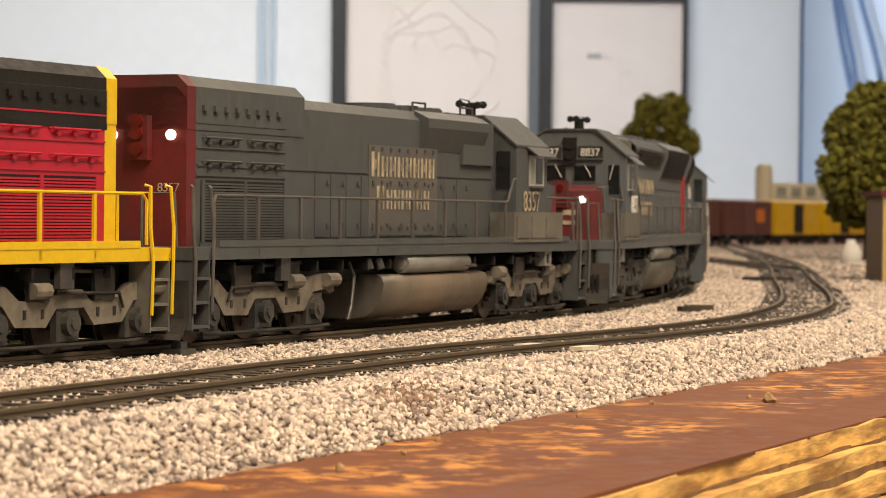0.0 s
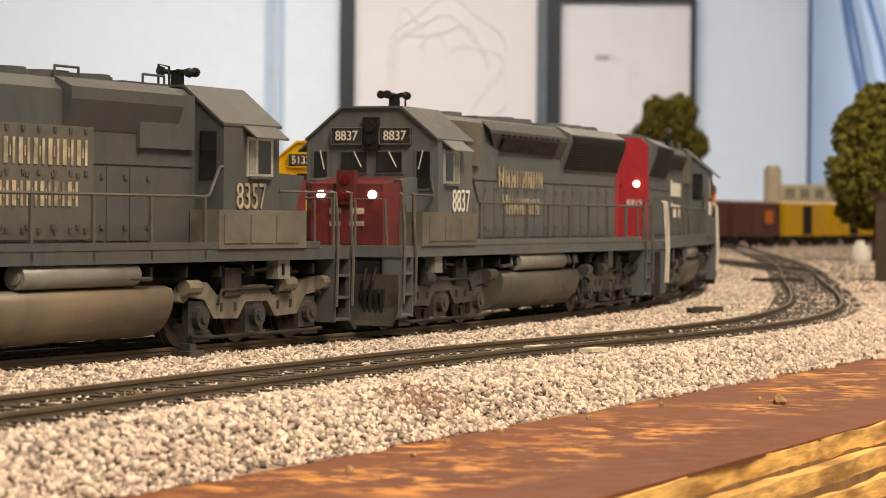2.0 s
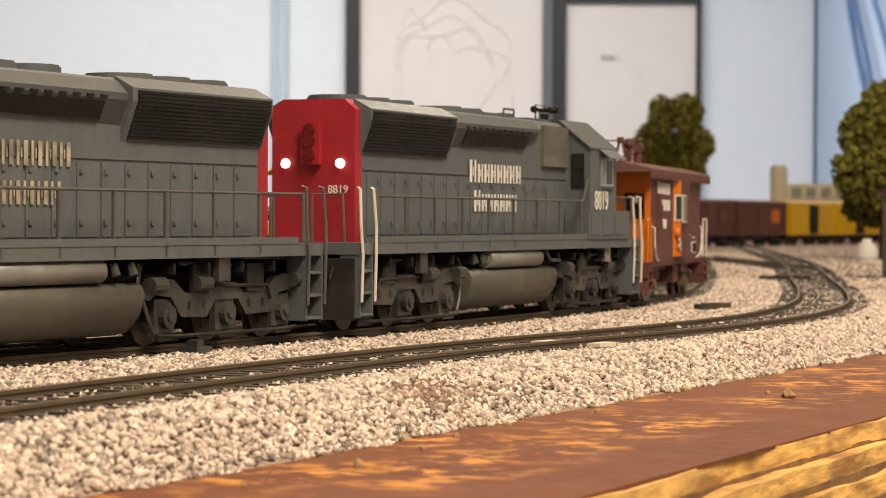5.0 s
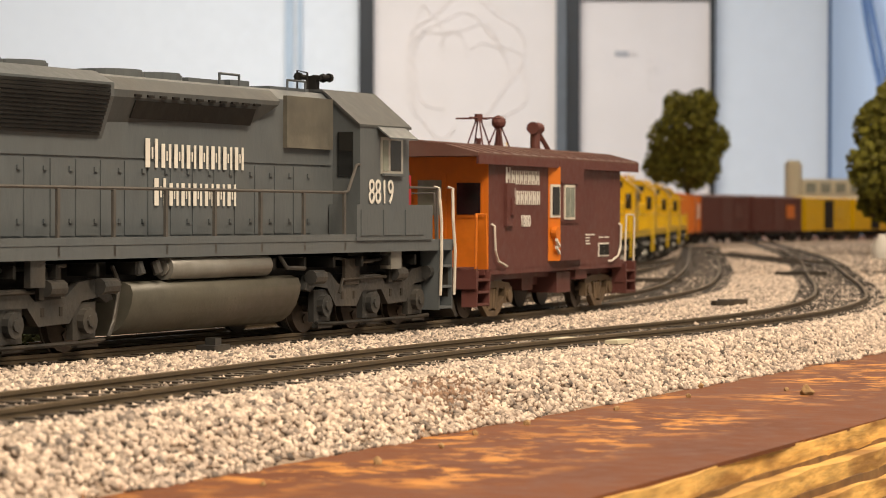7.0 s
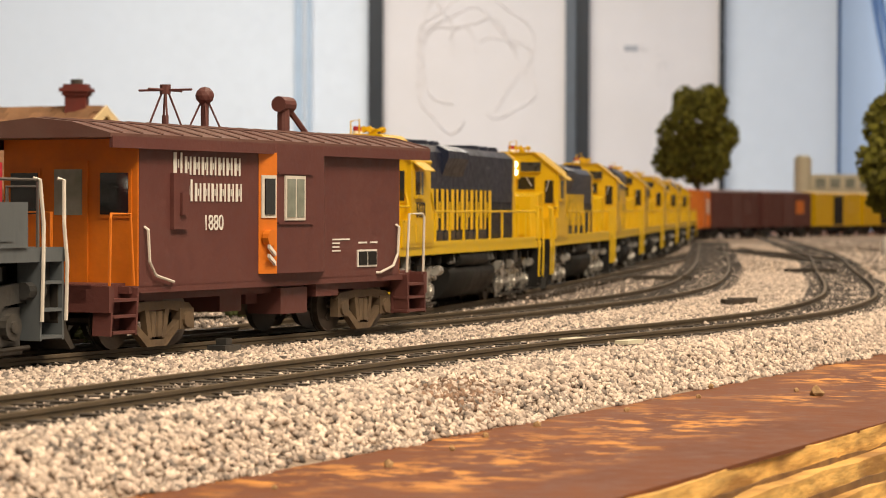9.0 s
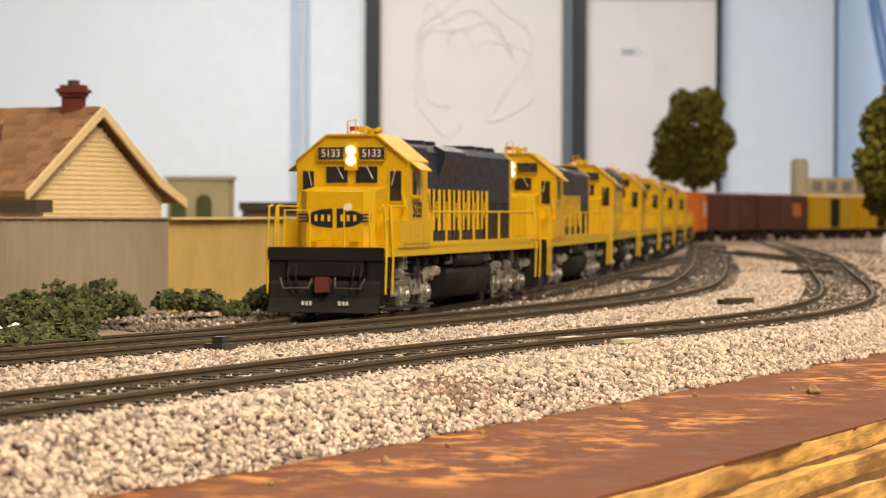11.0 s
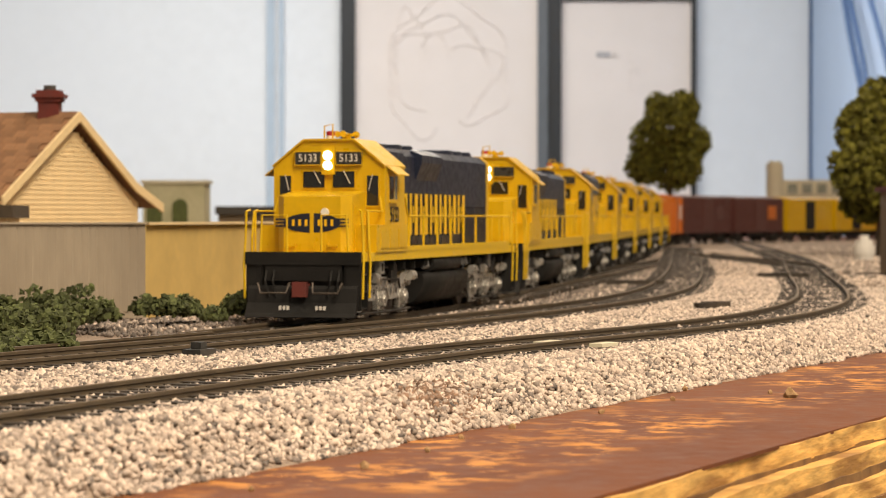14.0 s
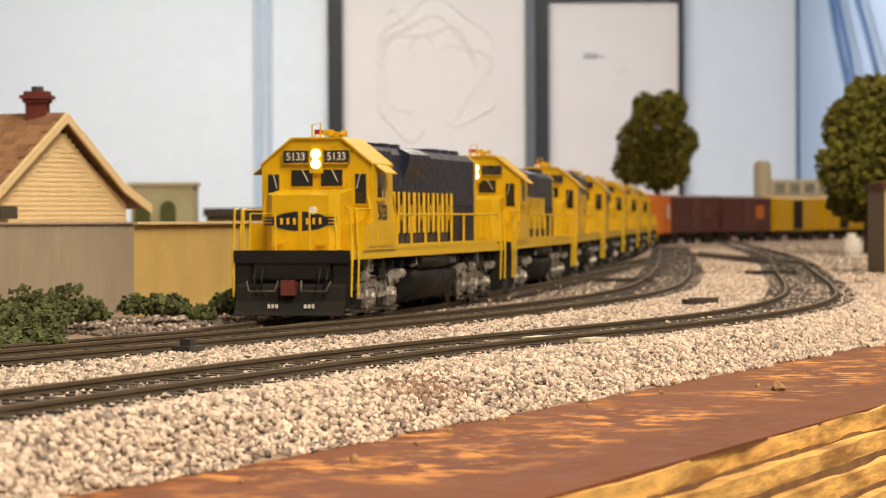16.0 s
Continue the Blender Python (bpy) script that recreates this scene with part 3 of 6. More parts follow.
def build_room():
    room_wall("wall_north", -3.2, wx(1433), WALL_Y, WALL_Y + 0.12, -1.1, 1.4, WALL, "pale painted wall behind the model railway")
    room_wall("wall_east", wx(1433), wx(1433) + 0.12, 5.3, WALL_Y + 0.12, -1.1, 1.4, WALL_BLUE, "blue painted side wall with hanging cables")
    room_wall("wall_west", -3.32, -3.2, -2.5, WALL_Y + 0.12, -1.1, 1.4, WALL, "pale painted side wall")
    room_wall("wall_south", -3.2, 2.6, -2.62, -2.5, -1.1, 1.4, WALL, "pale painted wall")
    # unseen walls, added to close the room clear of the blue wall's bounce
    room_wall("wall_far_east", 2.6, 2.72, -2.62, 5.3, -1.1, 1.4, WALL, "pale painted side wall")
    room_wall("wall_return", wx(1433) + 0.12, 2.6, 5.3, 5.42, -1.1, 1.4, WALL, "pale painted return wall")
    tagged(link_mesh("floor", boxes((-3.4, 2.8, -2.7, 7.5, -1.2, -1.1)), FLOOR_MAT), "plain grey floor of the railway room", "floor", kind="structure")
    tagged(link_mesh("ceiling", boxes((-3.4, 2.8, -2.7, 7.5, 1.4, 1.5)), CEIL), "white ceiling", "ceiling", kind="structure")
    for a, b in ((470, 484), (492, 500)):
        tagged(link_mesh("trim", boxes((wx(a), wx(b), WALL_Y - 0.012, WALL_Y - 0.001, -0.6, 1.3)), STRIP), "blue-grey vertical trim strip on the wall", "trim", kind="structure")
    tagged(link_mesh("trim", boxes((wx(1428), wx(1433) - 0.001, WALL_Y - 0.02, WALL_Y - 0.001, -0.6, 1.35)), CABLE), "dark blue corner strip of the wall", "trim", kind="structure")
    a = framed_print(wx(627), wx(948), -0.5, 0.72, 0.042, 0.032, True)
    for q, (cx, cz, rx, rz, a0, a1) in enumerate(((790, 110, 0.16, 0.17, -0.4, 3.4), (775, 120, 0.13, 0.14, 0.2, 4.4), (800, 130, 0.10, 0.13, -1.2, 2.6), (745, 150, 0.09, 0.15, 0.5, 5.2), (835, 150, 0.10, 0.11, -2.0, 2.2), (720, 120, 0.05, 0.16, 0.0, 4.0))):
        pts = []
        for i in range(22):
            t = a0 + (a1 - a0) * i / 21
            wob = 1 + 0.08 * math.sin(5 * t + q)
            pts.append((wx(cx) + rx * wob * math.cos(t), WALL_Y - 0.0125, wz(cz) + rz * wob * math.sin(t)))
        part("drawing_line", tube(bmesh.new(), pts, 0.003, 4), INK, a)
    b = framed_print(wx(990), wx(1219), -0.5, wz(2), 0.038, 0.014, False)
    bm = bmesh.new()
    for x, z, w, h in ((1060, 92, 26, 9), (1082, 98, 12, 7), (1110, 95, 5, 70), (1116, 122, 12, 14), (1060, 128, 20, 4), (1052, 130, 4, 12)):
        box(bm, wx(x), wx(x + w), WALL_Y - 0.0135, WALL_Y - 0.012, wz(z + h), wz(z))
    part("drawing", bm, INK, b)
    bm = boxes((wx(1052), wx(1076), WALL_Y - 0.0145, WALL_Y - 0.0135, wz(104), wz(94)))
    part("stamp", bm, INK_DARK, b)
    x = wx(1433)
    for y0, y1, z1, sag in ((6.58, 6.10, 0.27, 0.0), (6.44, 6.12, 0.29, 0.05), (6.24, 5.80, 0.34, 0.03)):
        bm = bmesh.new()
        pts = []
        for i in range(15):
            u = i / 14
            pts.append((x - 0.03, y0 + (y1 - y0) * (u ** 1.6) + sag * math.sin(u * 6.0), 0.78 - (0.78 - z1) * u))
        tube(bm, pts, 0.008, 8)
        tagged(link_mesh("hanging_cable", bm, CABLE, None, "", True), "blue cable hanging down the wall", "cable", "hanging cables")


# ---- scenery ----
def leaf_cloud(bm, centre, radius, count, size, rng, squash=1.0, cut=-1.0):
    for i in range(count):
        d = Vector((rng.gauss(0, 1), rng.gauss(0, 1), rng.gauss(0, 1))).normalized()
        if d.z < cut:
            d.z = -d.z
        p = Vector(centre) + Vector((d.x, d.y, d.z * squash)) * radius * rng.uniform(0.55, 1.05)
        s = size * rng.uniform(0.6, 1.3)
        u = Vector((rng.gauss(0, 1), rng.gauss(0, 1), rng.gauss(0, 1))).normalized()
        w = u.orthogonal().normalized()
        q = u.cross(w)
        vs = [bm.verts.new(p + s * k) for k in (w, q * 0.9, -w, -q * 0.8, u * 0.7)]
        for f in ((0, 1, 4), (1, 2, 4), (2, 3, 4), (3, 0, 4), (3, 2, 1, 0)):
            bm.faces.new([vs[j] for j in f])


def tree(x, y, z, height, width, lobes, seed, label):
    rng = random.Random(seed)
    t = thing("tree", label, "tree", Matrix.Translation((x, y, z)), group="model trees")
    bm = bmesh.new()
    for seg in range(4):
        z0, z1 = height * 0.17 * seg, height * 0.17 * (seg + 1)
        tube(bm, [(0.001 * seg, 0, z0), (0.001 * (seg + 1), 0, z1)], 0.0042 - 0.0008 * seg, 8)
    part("trunk", bm, BARK, t)
    crown = bmesh.new()
    for cx, cz, r in lobes:
        c = (cx * width, rng.uniform(-0.2, 0.2) * width, cz * height)
        limb = bmesh.new()
        tube(limb, [(0, 0, height * 0.3), (c[0] * 0.5, c[1] * 0.5, (c[2] + height * 0.3) / 2), c], 0.0014, 5)
        part("limb", limb, BARK, t)
        leaf_cloud(crown, c, r * width, int(900 * r / 0.3), 0.0034, rng)
    part("crown", crown, LEAF, t, "clumped olive-green foam foliage")
    return t


def bush(x, y, z, r, seed, squash=0.6):
    rng = random.Random(seed)
    bm = bmesh.new()
    for i in range(5):
        leaf_cloud(bm, (rng.uniform(-0.6, 0.6) * r, rng.uniform(-0.5, 0.5) * r, r * 0.2 * rng.random()), r * rng.uniform(0.4, 0.7), 130, 0.0011, rng, squash, -0.1)
    ob = link_mesh("bush", bm, BUSH)
    ob.location = (x, y, z)
    return tagged(ob, "low dark green foam bush beside the track", "bush", "bushes by the track")


def build_scenery():
    g0 = -0.0020
    # the low wall in two faces, the right one lit by its warmer colour
    wall = thing("yard_wall", "low tan-grey scored wall with a warm tan side", "wall")
    c = Vector((-0.0905, 0.7731, 0))
    a = Vector((-0.24, 0.7429, 0))
    e = Vector((-0.030, 1.0389, 0))
    th = Vector((-0.002, 0.003, 0))
    ztop = 0.0243
    part("wall_face", wedge(bmesh.new(), [a, c, c + th, a + th], g0 - 0.002, ztop), CONCRETE, wall, "scored tan-grey wall face")
    # brighter, warmer tan here is light put into the face's colour
    part("wall_side", wedge(bmesh.new(), [c, e, e + th, c + th], g0 - 0.002, ztop - 0.0003), STUCCO, wall, "plain warm tan wall side")
    for i in range(64):
        f = (i + 0.5) / 64
        p = a.lerp(c, f)
        part("score_strip", boxes((p.x - 0.0009, p.x + 0.0009, p.y - 0.00028, p.y + 0.0003, g0, ztop - 0.0006)), CONCRETE, wall)
    part("coping", wedge(bmesh.new(), [a + Vector((0, -0.001, 0)), c + Vector((0.0006, -0.001, 0)), c + th, a + th], ztop, ztop + 0.0006), CONCRETE, wall)
    part("coping", wedge(bmesh.new(), [c + Vector((0.0012, -0.0006, 0)), e + Vector((0.001, 0, 0)), e + th, c + th], ztop - 0.0002, ztop + 0.0006), TRIM, wall)
    # dirt bank in front of the wall
    bm = bmesh.new()
    rows = []
    for i in range(40):
        s = -0.18 + i * 0.015
        rows.append([bm.verts.new(LINE2.point(s, o, z + 0.0012 * noise.noise(Vector((s * 60, o * 70, 0))))) for o, z in ((-0.0205, -0.0033), (-0.028, -0.0015), (-0.04, -0.0012), (-0.055, -0.0014), (-0.09, -0.0018), (-0.16, -0.002))])
    for p, q in zip(rows[:19], rows[1:20]):
        for k in range(5):
            bm.faces.new((p[k], p[k + 1], q[k + 1], q[k]))
    tagged(link_mesh("dirt_bank", bm, DIRT), "tan dirt bank between track and wall", "ground", kind="structure")
    rng = random.Random(11)
    for i in range(34):
        s = -0.08 + 0.0057 * i
        bush(*LINE2.point(s, rng.uniform(-0.034, -0.026)).to_tuple()[:2], -0.002, rng.uniform(0.006, 0.0085), 100 + i, 0.65)
    for i, (x, y, r) in enumerate(((-0.107, 0.7067, 0.0125), (-0.118, 0.6946, 0.011), (-0.098, 0.6946, 0.009), (-0.126, 0.6765, 0.010), (-0.081, 0.7308, 0.0095), (-0.073, 0.7393, 0.0075), (-0.062, 0.7550, 0.008), (-0.057, 0.7610, 0.0065),
                                   (-0.115, 0.6584, 0.009), (-0.104, 0.6704, 0.0085), (-0.066, 0.7127, 0.0045), (-0.1, 0.6402, 0.008), (-0.11, 0.6282, 0.008))):
        bush(x, y, -0.002, r, 300 + i, 0.95)
    for i, (s, o, m) in enumerate(((0.103, -0.048, WHITE_PAINT), (0.093, -0.05, DIRT), (0.110, -0.048, WHITE_PAINT))):
        b2 = bmesh.new()
        bmesh.ops.create_icosphere(b2, subdivisions=2, radius=0.0017)
        for v in b2.verts:
            v.co *= rng.uniform(0.8, 1.2)
        ob = link_mesh("small_rock", b2, m)
        ob.location = LINE2.point(s, o, 0.0)
        tagged(ob, "small pale rock among the bushes", "rock", "small rocks")

    build_house()
    # far low building and dark roof behind the wall
    b = thing("low_building", "pale green low model building with arched openings", "building")
    yb = 1.993
    part("wall", boxes((-0.235, -0.187, yb, yb + 0.05, g0, 0.052)), OLIVE_WALL, b)
    part("roof", boxes((-0.237, -0.185, yb - 0.002, yb + 0.052, 0.052, 0.0545)), SILO, b)
    for x in (-0.226, -0.206):
        part("opening", prism(bmesh.new(), [(x + 0.006 * math.cos(q), 0.034 + 0.006 * math.sin(q)) for q in [math.pi * i / 8 for i in range(9)]] + [(x - 0.006, 0.012), (x + 0.006, 0.012)], "y", yb - 0.0012, yb - 0.0002), BUSH, b)
    s = thing("long_shed", "long low dark-roofed model shed", "building")
    part("wall", boxes((-0.184, 0.02, 2.08, 2.14, g0, 0.028)), TANBOX, s)
    part("roof", boxes((-0.186, 0.022, 2.075, 2.145, 0.028, 0.0345)), DARK_ROOF, s)
    tree(0.288, 3.286, g0, 0.188, 0.10, ((0.0, 0.78, 0.34), (0.15, 0.88, 0.24), (-0.22, 0.68, 0.28), (0.32, 0.66, 0.24), (-0.3, 0.5, 0.26), (0.05, 0.5, 0.34), (0.22, 0.48, 0.22), (-0.12, 0.9, 0.18)), 21, "olive-green model tree with a lumpy rounded crown")
    tree(0.309, 1.812, g0, 0.124, 0.075, ((0.1, 0.86, 0.3), (-0.1, 0.72, 0.32), (0.25, 0.62, 0.36), (-0.18, 0.5, 0.32), (0.15, 0.42, 0.36), (-0.12, 0.34, 0.24), (0.5, 0.75, 0.36), (0.5, 0.95, 0.3), (0.55, 0.5, 0.4)), 22, "tall olive model tree with a dark trunk beside the track")
    # trackside hut at the right
    h = thing("trackside_hut", "tan wooden trackside hut with a dark side", "hut")
    hx, hy = 0.2108, 1.19
    part("wall", boxes((hx, hx + 0.05, hy, hy + 0.05, g0, 0.0385)), TANBOX, h)
    part("corner_board", boxes((hx - 0.0008, hx + 0.0052, hy - 0.0008, hy - 0.0001, g0, 0.0385)), STUCCO, h)
    part("side_panel", boxes((hx + 0.0056, hx + 0.05, hy - 0.0012, hy - 0.0001, g0, 0.036)), DARK_ROOF, h)
    part("roof", boxes((hx - 0.002, hx + 0.055, hy - 0.003, hy + 0.055, 0.0385, 0.041)), BRICK, h, "dark red flat roof")
    part("stove_pipe", tube(bmesh.new(), [(hx + 0.007, hy + 0.01, 0.04), (hx + 0.012, hy + 0.01, 0.064)], 0.0018, 8), BRICK, h)
    w = thing("white_barrel", "small white barrel standing by the track", "barrel")
    bm = bmesh.new()
    for z0, z1, r in ((0, 0.004, 0.0062), (0.004, 0.010, 0.007), (0.010, 0.0135, 0.0055), (0.0135, 0.0165, 0.003)):
        tube(bm, [(0, 0, z0), (0, 0, z1)], r, 14)
    part("body", bm, WHITE_PAINT, w)
    w.location = (0.272, 1.661, g0)
    # silo and factory beyond the far train
    f = thing("grain_elevator", "pale concrete model silo and long windowed building", "building")
    d = 3.986
    part("silo", tube(bmesh.new(), [((1368 - 784) / 4530 * d, d, g0), ((1368 - 784) / 4530 * d, d, 0.108)], 0.0135, 20), SILO, f)
    part("silo_cap", tube(bmesh.new(), [((1368 - 784) / 4530 * d, d, 0.108), ((1368 - 784) / 4530 * d, d, 0.112)], 0.010, 20), SILO, f)
    part("wall", boxes((0.527, 0.66, d, d + 0.06, g0, 0.083)), SILO, f)
    for i in range(5):
        part("window", boxes((0.534 + i * 0.023, 0.549 + i * 0.023, d - 0.0015, d - 0.0002, 0.062, 0.077)), PALE_GLASS, f)
    # switch stand and dark ties lying by the curve
    for i, (x, y, ln, rot) in enumerate(((0.0795, 0.782, 0.007, 60), (0.084, 0.796, 0.009, 78), (0.157, 1.19, 0.024, 88), (0.079, 1.06, 0.024, 85))):
        bm = boxes((-ln / 2, ln / 2, -0.0012, 0.0012, 0, 0.002))
        soften(bm, 0.0003)
        ob = link_mesh("loose_tie", bm, TIE)
        ob.matrix_basis = pose(x, y, g0 + 0.0004, 0, 0, 90 - rot)
        tagged(ob, "dark brown loose tie lying on the ballast", "wooden tie", "loose ties")
    for x, y, ln in ((0.0338, 0.5478, 0.0085), (0.0222, 0.5557, 0.0085)):
        ob = link_mesh("rail_joiner_strip", soften(boxes((-ln / 2, ln / 2, -0.0015, 0.0015, 0, 0.0008)), 0.0002), SILO)
        ob.matrix_basis = pose(x, y, -0.0010, 0, 0, 62)
        tagged(ob, "pale flat strip lying beside the rail", "strip", "pale strips")
    sm = thing("switch_stand", "small grey switch stand on the ballast beside the rail", "switch stand")
    bm = bmesh.new()
    box(bm, -0.003, 0.003, -0.0022, 0.0022, 0, 0.0016)
    box(bm, -0.0012, 0.0012, -0.0012, 0.0012, 0.0016, 0.003)
    tube(bm, [(0.003, 0, 0.001), (0.006, 0.001, 0.0008)], 0.0005, 6)
    part("body", bm, TRUCK_GREY, sm)
    sm.matrix_basis = pose(*LINE2.point(0.0905, 0.0165, -0.0018), 0, 0, 64)


def build_house():
    house = thing("house", "cream clapboard model house with a brown shingle roof", "house")
    A, B = Vector((-0.169, 0.9664, 0)), Vector((-0.1235, 1.0691, 0))
    back = Vector((B.y - A.y, -(B.x - A.x), 0)).normalized() * -0.16
    u = (B - A)

    def gp(f, z, off=0.0):
        p = A + f * u - off * back.normalized()
        return Vector((p.x, p.y, z))
    ze, zp, zb = 0.0382, 0.0660, 0.031
    # gable wall, then lapped boards on it
    def slab(points, depth):
        bm = bmesh.new()
        lo = [bm.verts.new(p) for p in points]
        hi = [bm.verts.new(p + depth) for p in points]
        bm.faces.new(lo)
        bm.faces.new(hi[::-1])
        n = len(points)
        for i in range(n):
            bm.faces.new((lo[i], lo[(i + 1) % n], hi[(i + 1) % n], hi[i]))
        return bm
    part("wall", slab([gp(0.06, 0), gp(0.92, 0), gp(0.92, zb + 0.001), gp(0.45, zp - 0.004), gp(0.06, ze)], back), SIDING, house)
    z = 0.018
    while z < zp - 0.007:
        zt = z + 0.0019
        lo = 0.06 + (0.39 * max(0, zt - ze + 0.002) / (zp - ze))
        hi = 0.92 - 0.47 * max(0, (zt - zb + 0.001) / (zp - zb)) - 0.01
        if hi - lo > 0.03:
            part("clapboard", slab([gp(lo, z, 0.0007), gp(hi, z, 0.0007), gp(hi, zt, 0.0004), gp(lo, zt, 0.0004)], back.normalized() * 0.0005), SIDING, house)
        z = zt
    # roof slopes, the far one sweeping outwards at its foot
    t = Vector((0, 0, 0.0014))
    over = 0.004
    part("roof", slab([gp(-0.03, ze - 0.006, over), gp(0.45, zp, over), gp(0.45, zp, over) + t, gp(-0.03, ze - 0.006, over) + t], back * 1.1), SHINGLE, house)
    part("roof", slab([gp(0.45, zp, over), gp(0.84, 0.0385, over), gp(1.03, 0.0300, over), gp(1.03, 0.0300, over) + t, gp(0.84, 0.0385, over) + t, gp(0.45, zp, over) + t], back * 1.1), SHINGLE, house)
    for p, q in ((gp(-0.03, ze - 0.006, over + 0.0012), gp(0.45, zp, over + 0.0012)), (gp(0.45, zp, over + 0.0012), gp(0.84, 0.0385, over + 0.0012)), (gp(0.84, 0.0385, over + 0.0012), gp(1.03, 0.0300, over + 0.0012))):
        d = Vector((0, 0, 0.0034))
        part("barge_board", slab([p - d * 0.55, q - d * 0.55, q + d * 0.55, p + d * 0.55], back.normalized() * 0.0011), TRIM, house)
    # shingles on the slope that faces the track
    rng = random.Random(4)
    n = (gp(0.45, zp) - gp(-0.03, ze - 0.006)).normalized()
    along = back.normalized()
    up = n.cross(along)
    if up.z < 0:
        up = -up
    me = None
    run = (gp(0.45, zp) - gp(-0.03, ze - 0.006)).length
    for r in range(13):
        for c in range(22):
            if me is None:
                bm = boxes((-0.0027, 0.0027, -0.0023, 0.0023, 0, 0.0004))
                me = bpy.data.meshes.new("shingle")
                bm.to_mesh(me)
                bm.free()
                me.materials.append(SHINGLE)
            p = gp(-0.03, ze - 0.006, over) + t + n * ((r + 0.5) * run / 13) + along * (0.0028 + (c + 0.5 * (r % 2)) * 0.0056) + up * (0.0002 + 0.0001 * rng.random())
            o = new("shingle", me)
            o.parent = house
            o.matrix_basis = Matrix.Translation(p) @ Matrix((along, n, up)).transposed().to_4x4() @ Matrix.Rotation(0.09 + rng.uniform(-0.03, 0.03), 4, "X")
    cp = gp(0.45, zp, over) + along * 0.013
    ch = bmesh.new()
    for z0, z1, w in ((-0.006, 0.006, 0.0042), (0.006, 0.0075, 0.0052), (0.0075, 0.009, 0.0062), (0.009, 0.0105, 0.0048)):
        box(ch, cp.x - w, cp.x + w, cp.y - w, cp.y + w, cp.z + z0, cp.z + z1)
    chim = part("chimney", soften(ch, 0.0002), BRICK, house, "red brick chimney with a stepped top")
    part("chimney_pot", tube(bmesh.new(), [(cp.x, cp.y, cp.z + 0.0105), (cp.x, cp.y, cp.z + 0.0125)], 0.0024, 10), DARK_ROOF, chim)
    annex = thing("lean_to", "small dark-eaved lean-to beside the house", "shed")
    part("wall", boxes((-0.26, -0.152, 0.888, 0.915, -0.003, 0.026)), SIDING, annex)
    part("roof", boxes((-0.262, -0.149, 0.882, 0.918, 0.026, 0.0305)), BARK, annex, "dark brown flat roof edge")


# ---- rolling stock (prototype inches, +x is the front) ----
def wheel_set(parent, x, mat_w=None):
    bm = bmesh.new()
    for y in (-29, 29):
        s = 1 if y > 0 else -1
        tube(bm, [(0, y - 2.5, 0), (0, y + 2.5, 0)], 20, 20)
        tube(bm, [(0, y - s * 3.2, 0), (0, y - s * 2.2, 0)], 21.5, 20)
    tube(bm, [(0, -36, 0), (0, 36, 0)], 4, 8)
    for a in range(3):
        c, s = math.cos(a * 2.094), math.sin(a * 2.094)
        for y in (-31.9, 31.9):
            box(bm, 9 * c - 2.5, 9 * c + 2.5, y - 0.5, y + 0.5, 9 * s - 2.5, 9 * s + 2.5)
    bmesh.ops.transform(bm, matrix=Matrix.Diagonal((K, K, K, 1)), verts=bm.verts)
    w = part("wheel_set", bm, mat_w or STEEL, parent)
    w.matrix_basis = Matrix.Translation((x * KX, 0, 20 * K))
    return w


def six_wheel_truck(parent, x, material, wheels, flip=1):
    t = new("truck")
    t.parent = parent
    t.matrix_basis = Matrix.Translation((x * KX, 0, 0))
    for side in (-1, 1):
        bm = bmesh.new()
        prof = [(-112, 34), (-106, 44), (-92, 48), (-72, 46), (-58, 37), (-24, 35), (-14, 43), (14, 43), (24, 35), (58, 37), (72, 46), (92, 48), (106, 44), (112, 34),
                (104, 32), (96, 36), (76, 34), (62, 20), (28, 19), (16, 31), (-16, 31), (-28, 19), (-62, 20), (-76, 34), (-96, 36), (-104, 32)]
        prism(bm, prof, "y", side * 43, side * 49)
        part("sideframe", inch(soften(bm, 1.0)), material, t)
        for ax in (-81.5, 0, 81.5):
            bm = bmesh.new()
            box(bm, ax - 13, ax + 13, *sorted((side * 42, side * 47)), 9, 33)
            tube(bm, [(ax, side * 46, 21), (ax, side * 52, 21)], 8.5, 12)
            tube(bm, [(ax, side * 52, 21), (ax, side * 53.5, 21)], 4, 8)
            box(bm, ax - 12, ax + 12, *sorted((side * 45, side * 50)), 4, 8)
            part("journal_box", inch(bm), TRUCK_GREY if material is not SILVER else SILVER, t)
        for bx in (-100, 40, 100):
            part("brake_cylinder", inch(tube(bmesh.new(), [(bx - 9, side * 52, 43), (bx + 9, side * 52, 43)], 5.5, 10)), material, t)
        bm = bmesh.new()
        tube(bm, [(-98, side * 51, 8), (-70, side * 51, 7), (70, side * 51, 7), (98, side * 51, 8)], 1.6, 6)
        tube(bm, [(-60, side * 51, 30), (-55, side * 51, 40), (20, side * 51, 41)], 1.3, 6)
        box(bm, -50, -26, *sorted((side * 48, side * 51)), 36, 56)
        box(bm, 26, 50, *sorted((side * 48, side * 51)), 36, 56)
        for hx in (-52, -32, 32, 52):
            box(bm, hx - 1.6, hx + 1.6, *sorted((side * 48.8, side * 49.6)), 25, 31)
        part("brake_rigging", inch(bm), UNDER, t)
    bm = boxes((-95, 95, -40, 40, 28, 44), (-20, 20, -38, 38, 44, 62))
    part("bolster", inch(bm), BLACK, t)
    for ax in (-81.5, 0, 81.5):
        wheels.append(wheel_set(t, ax))
    return t


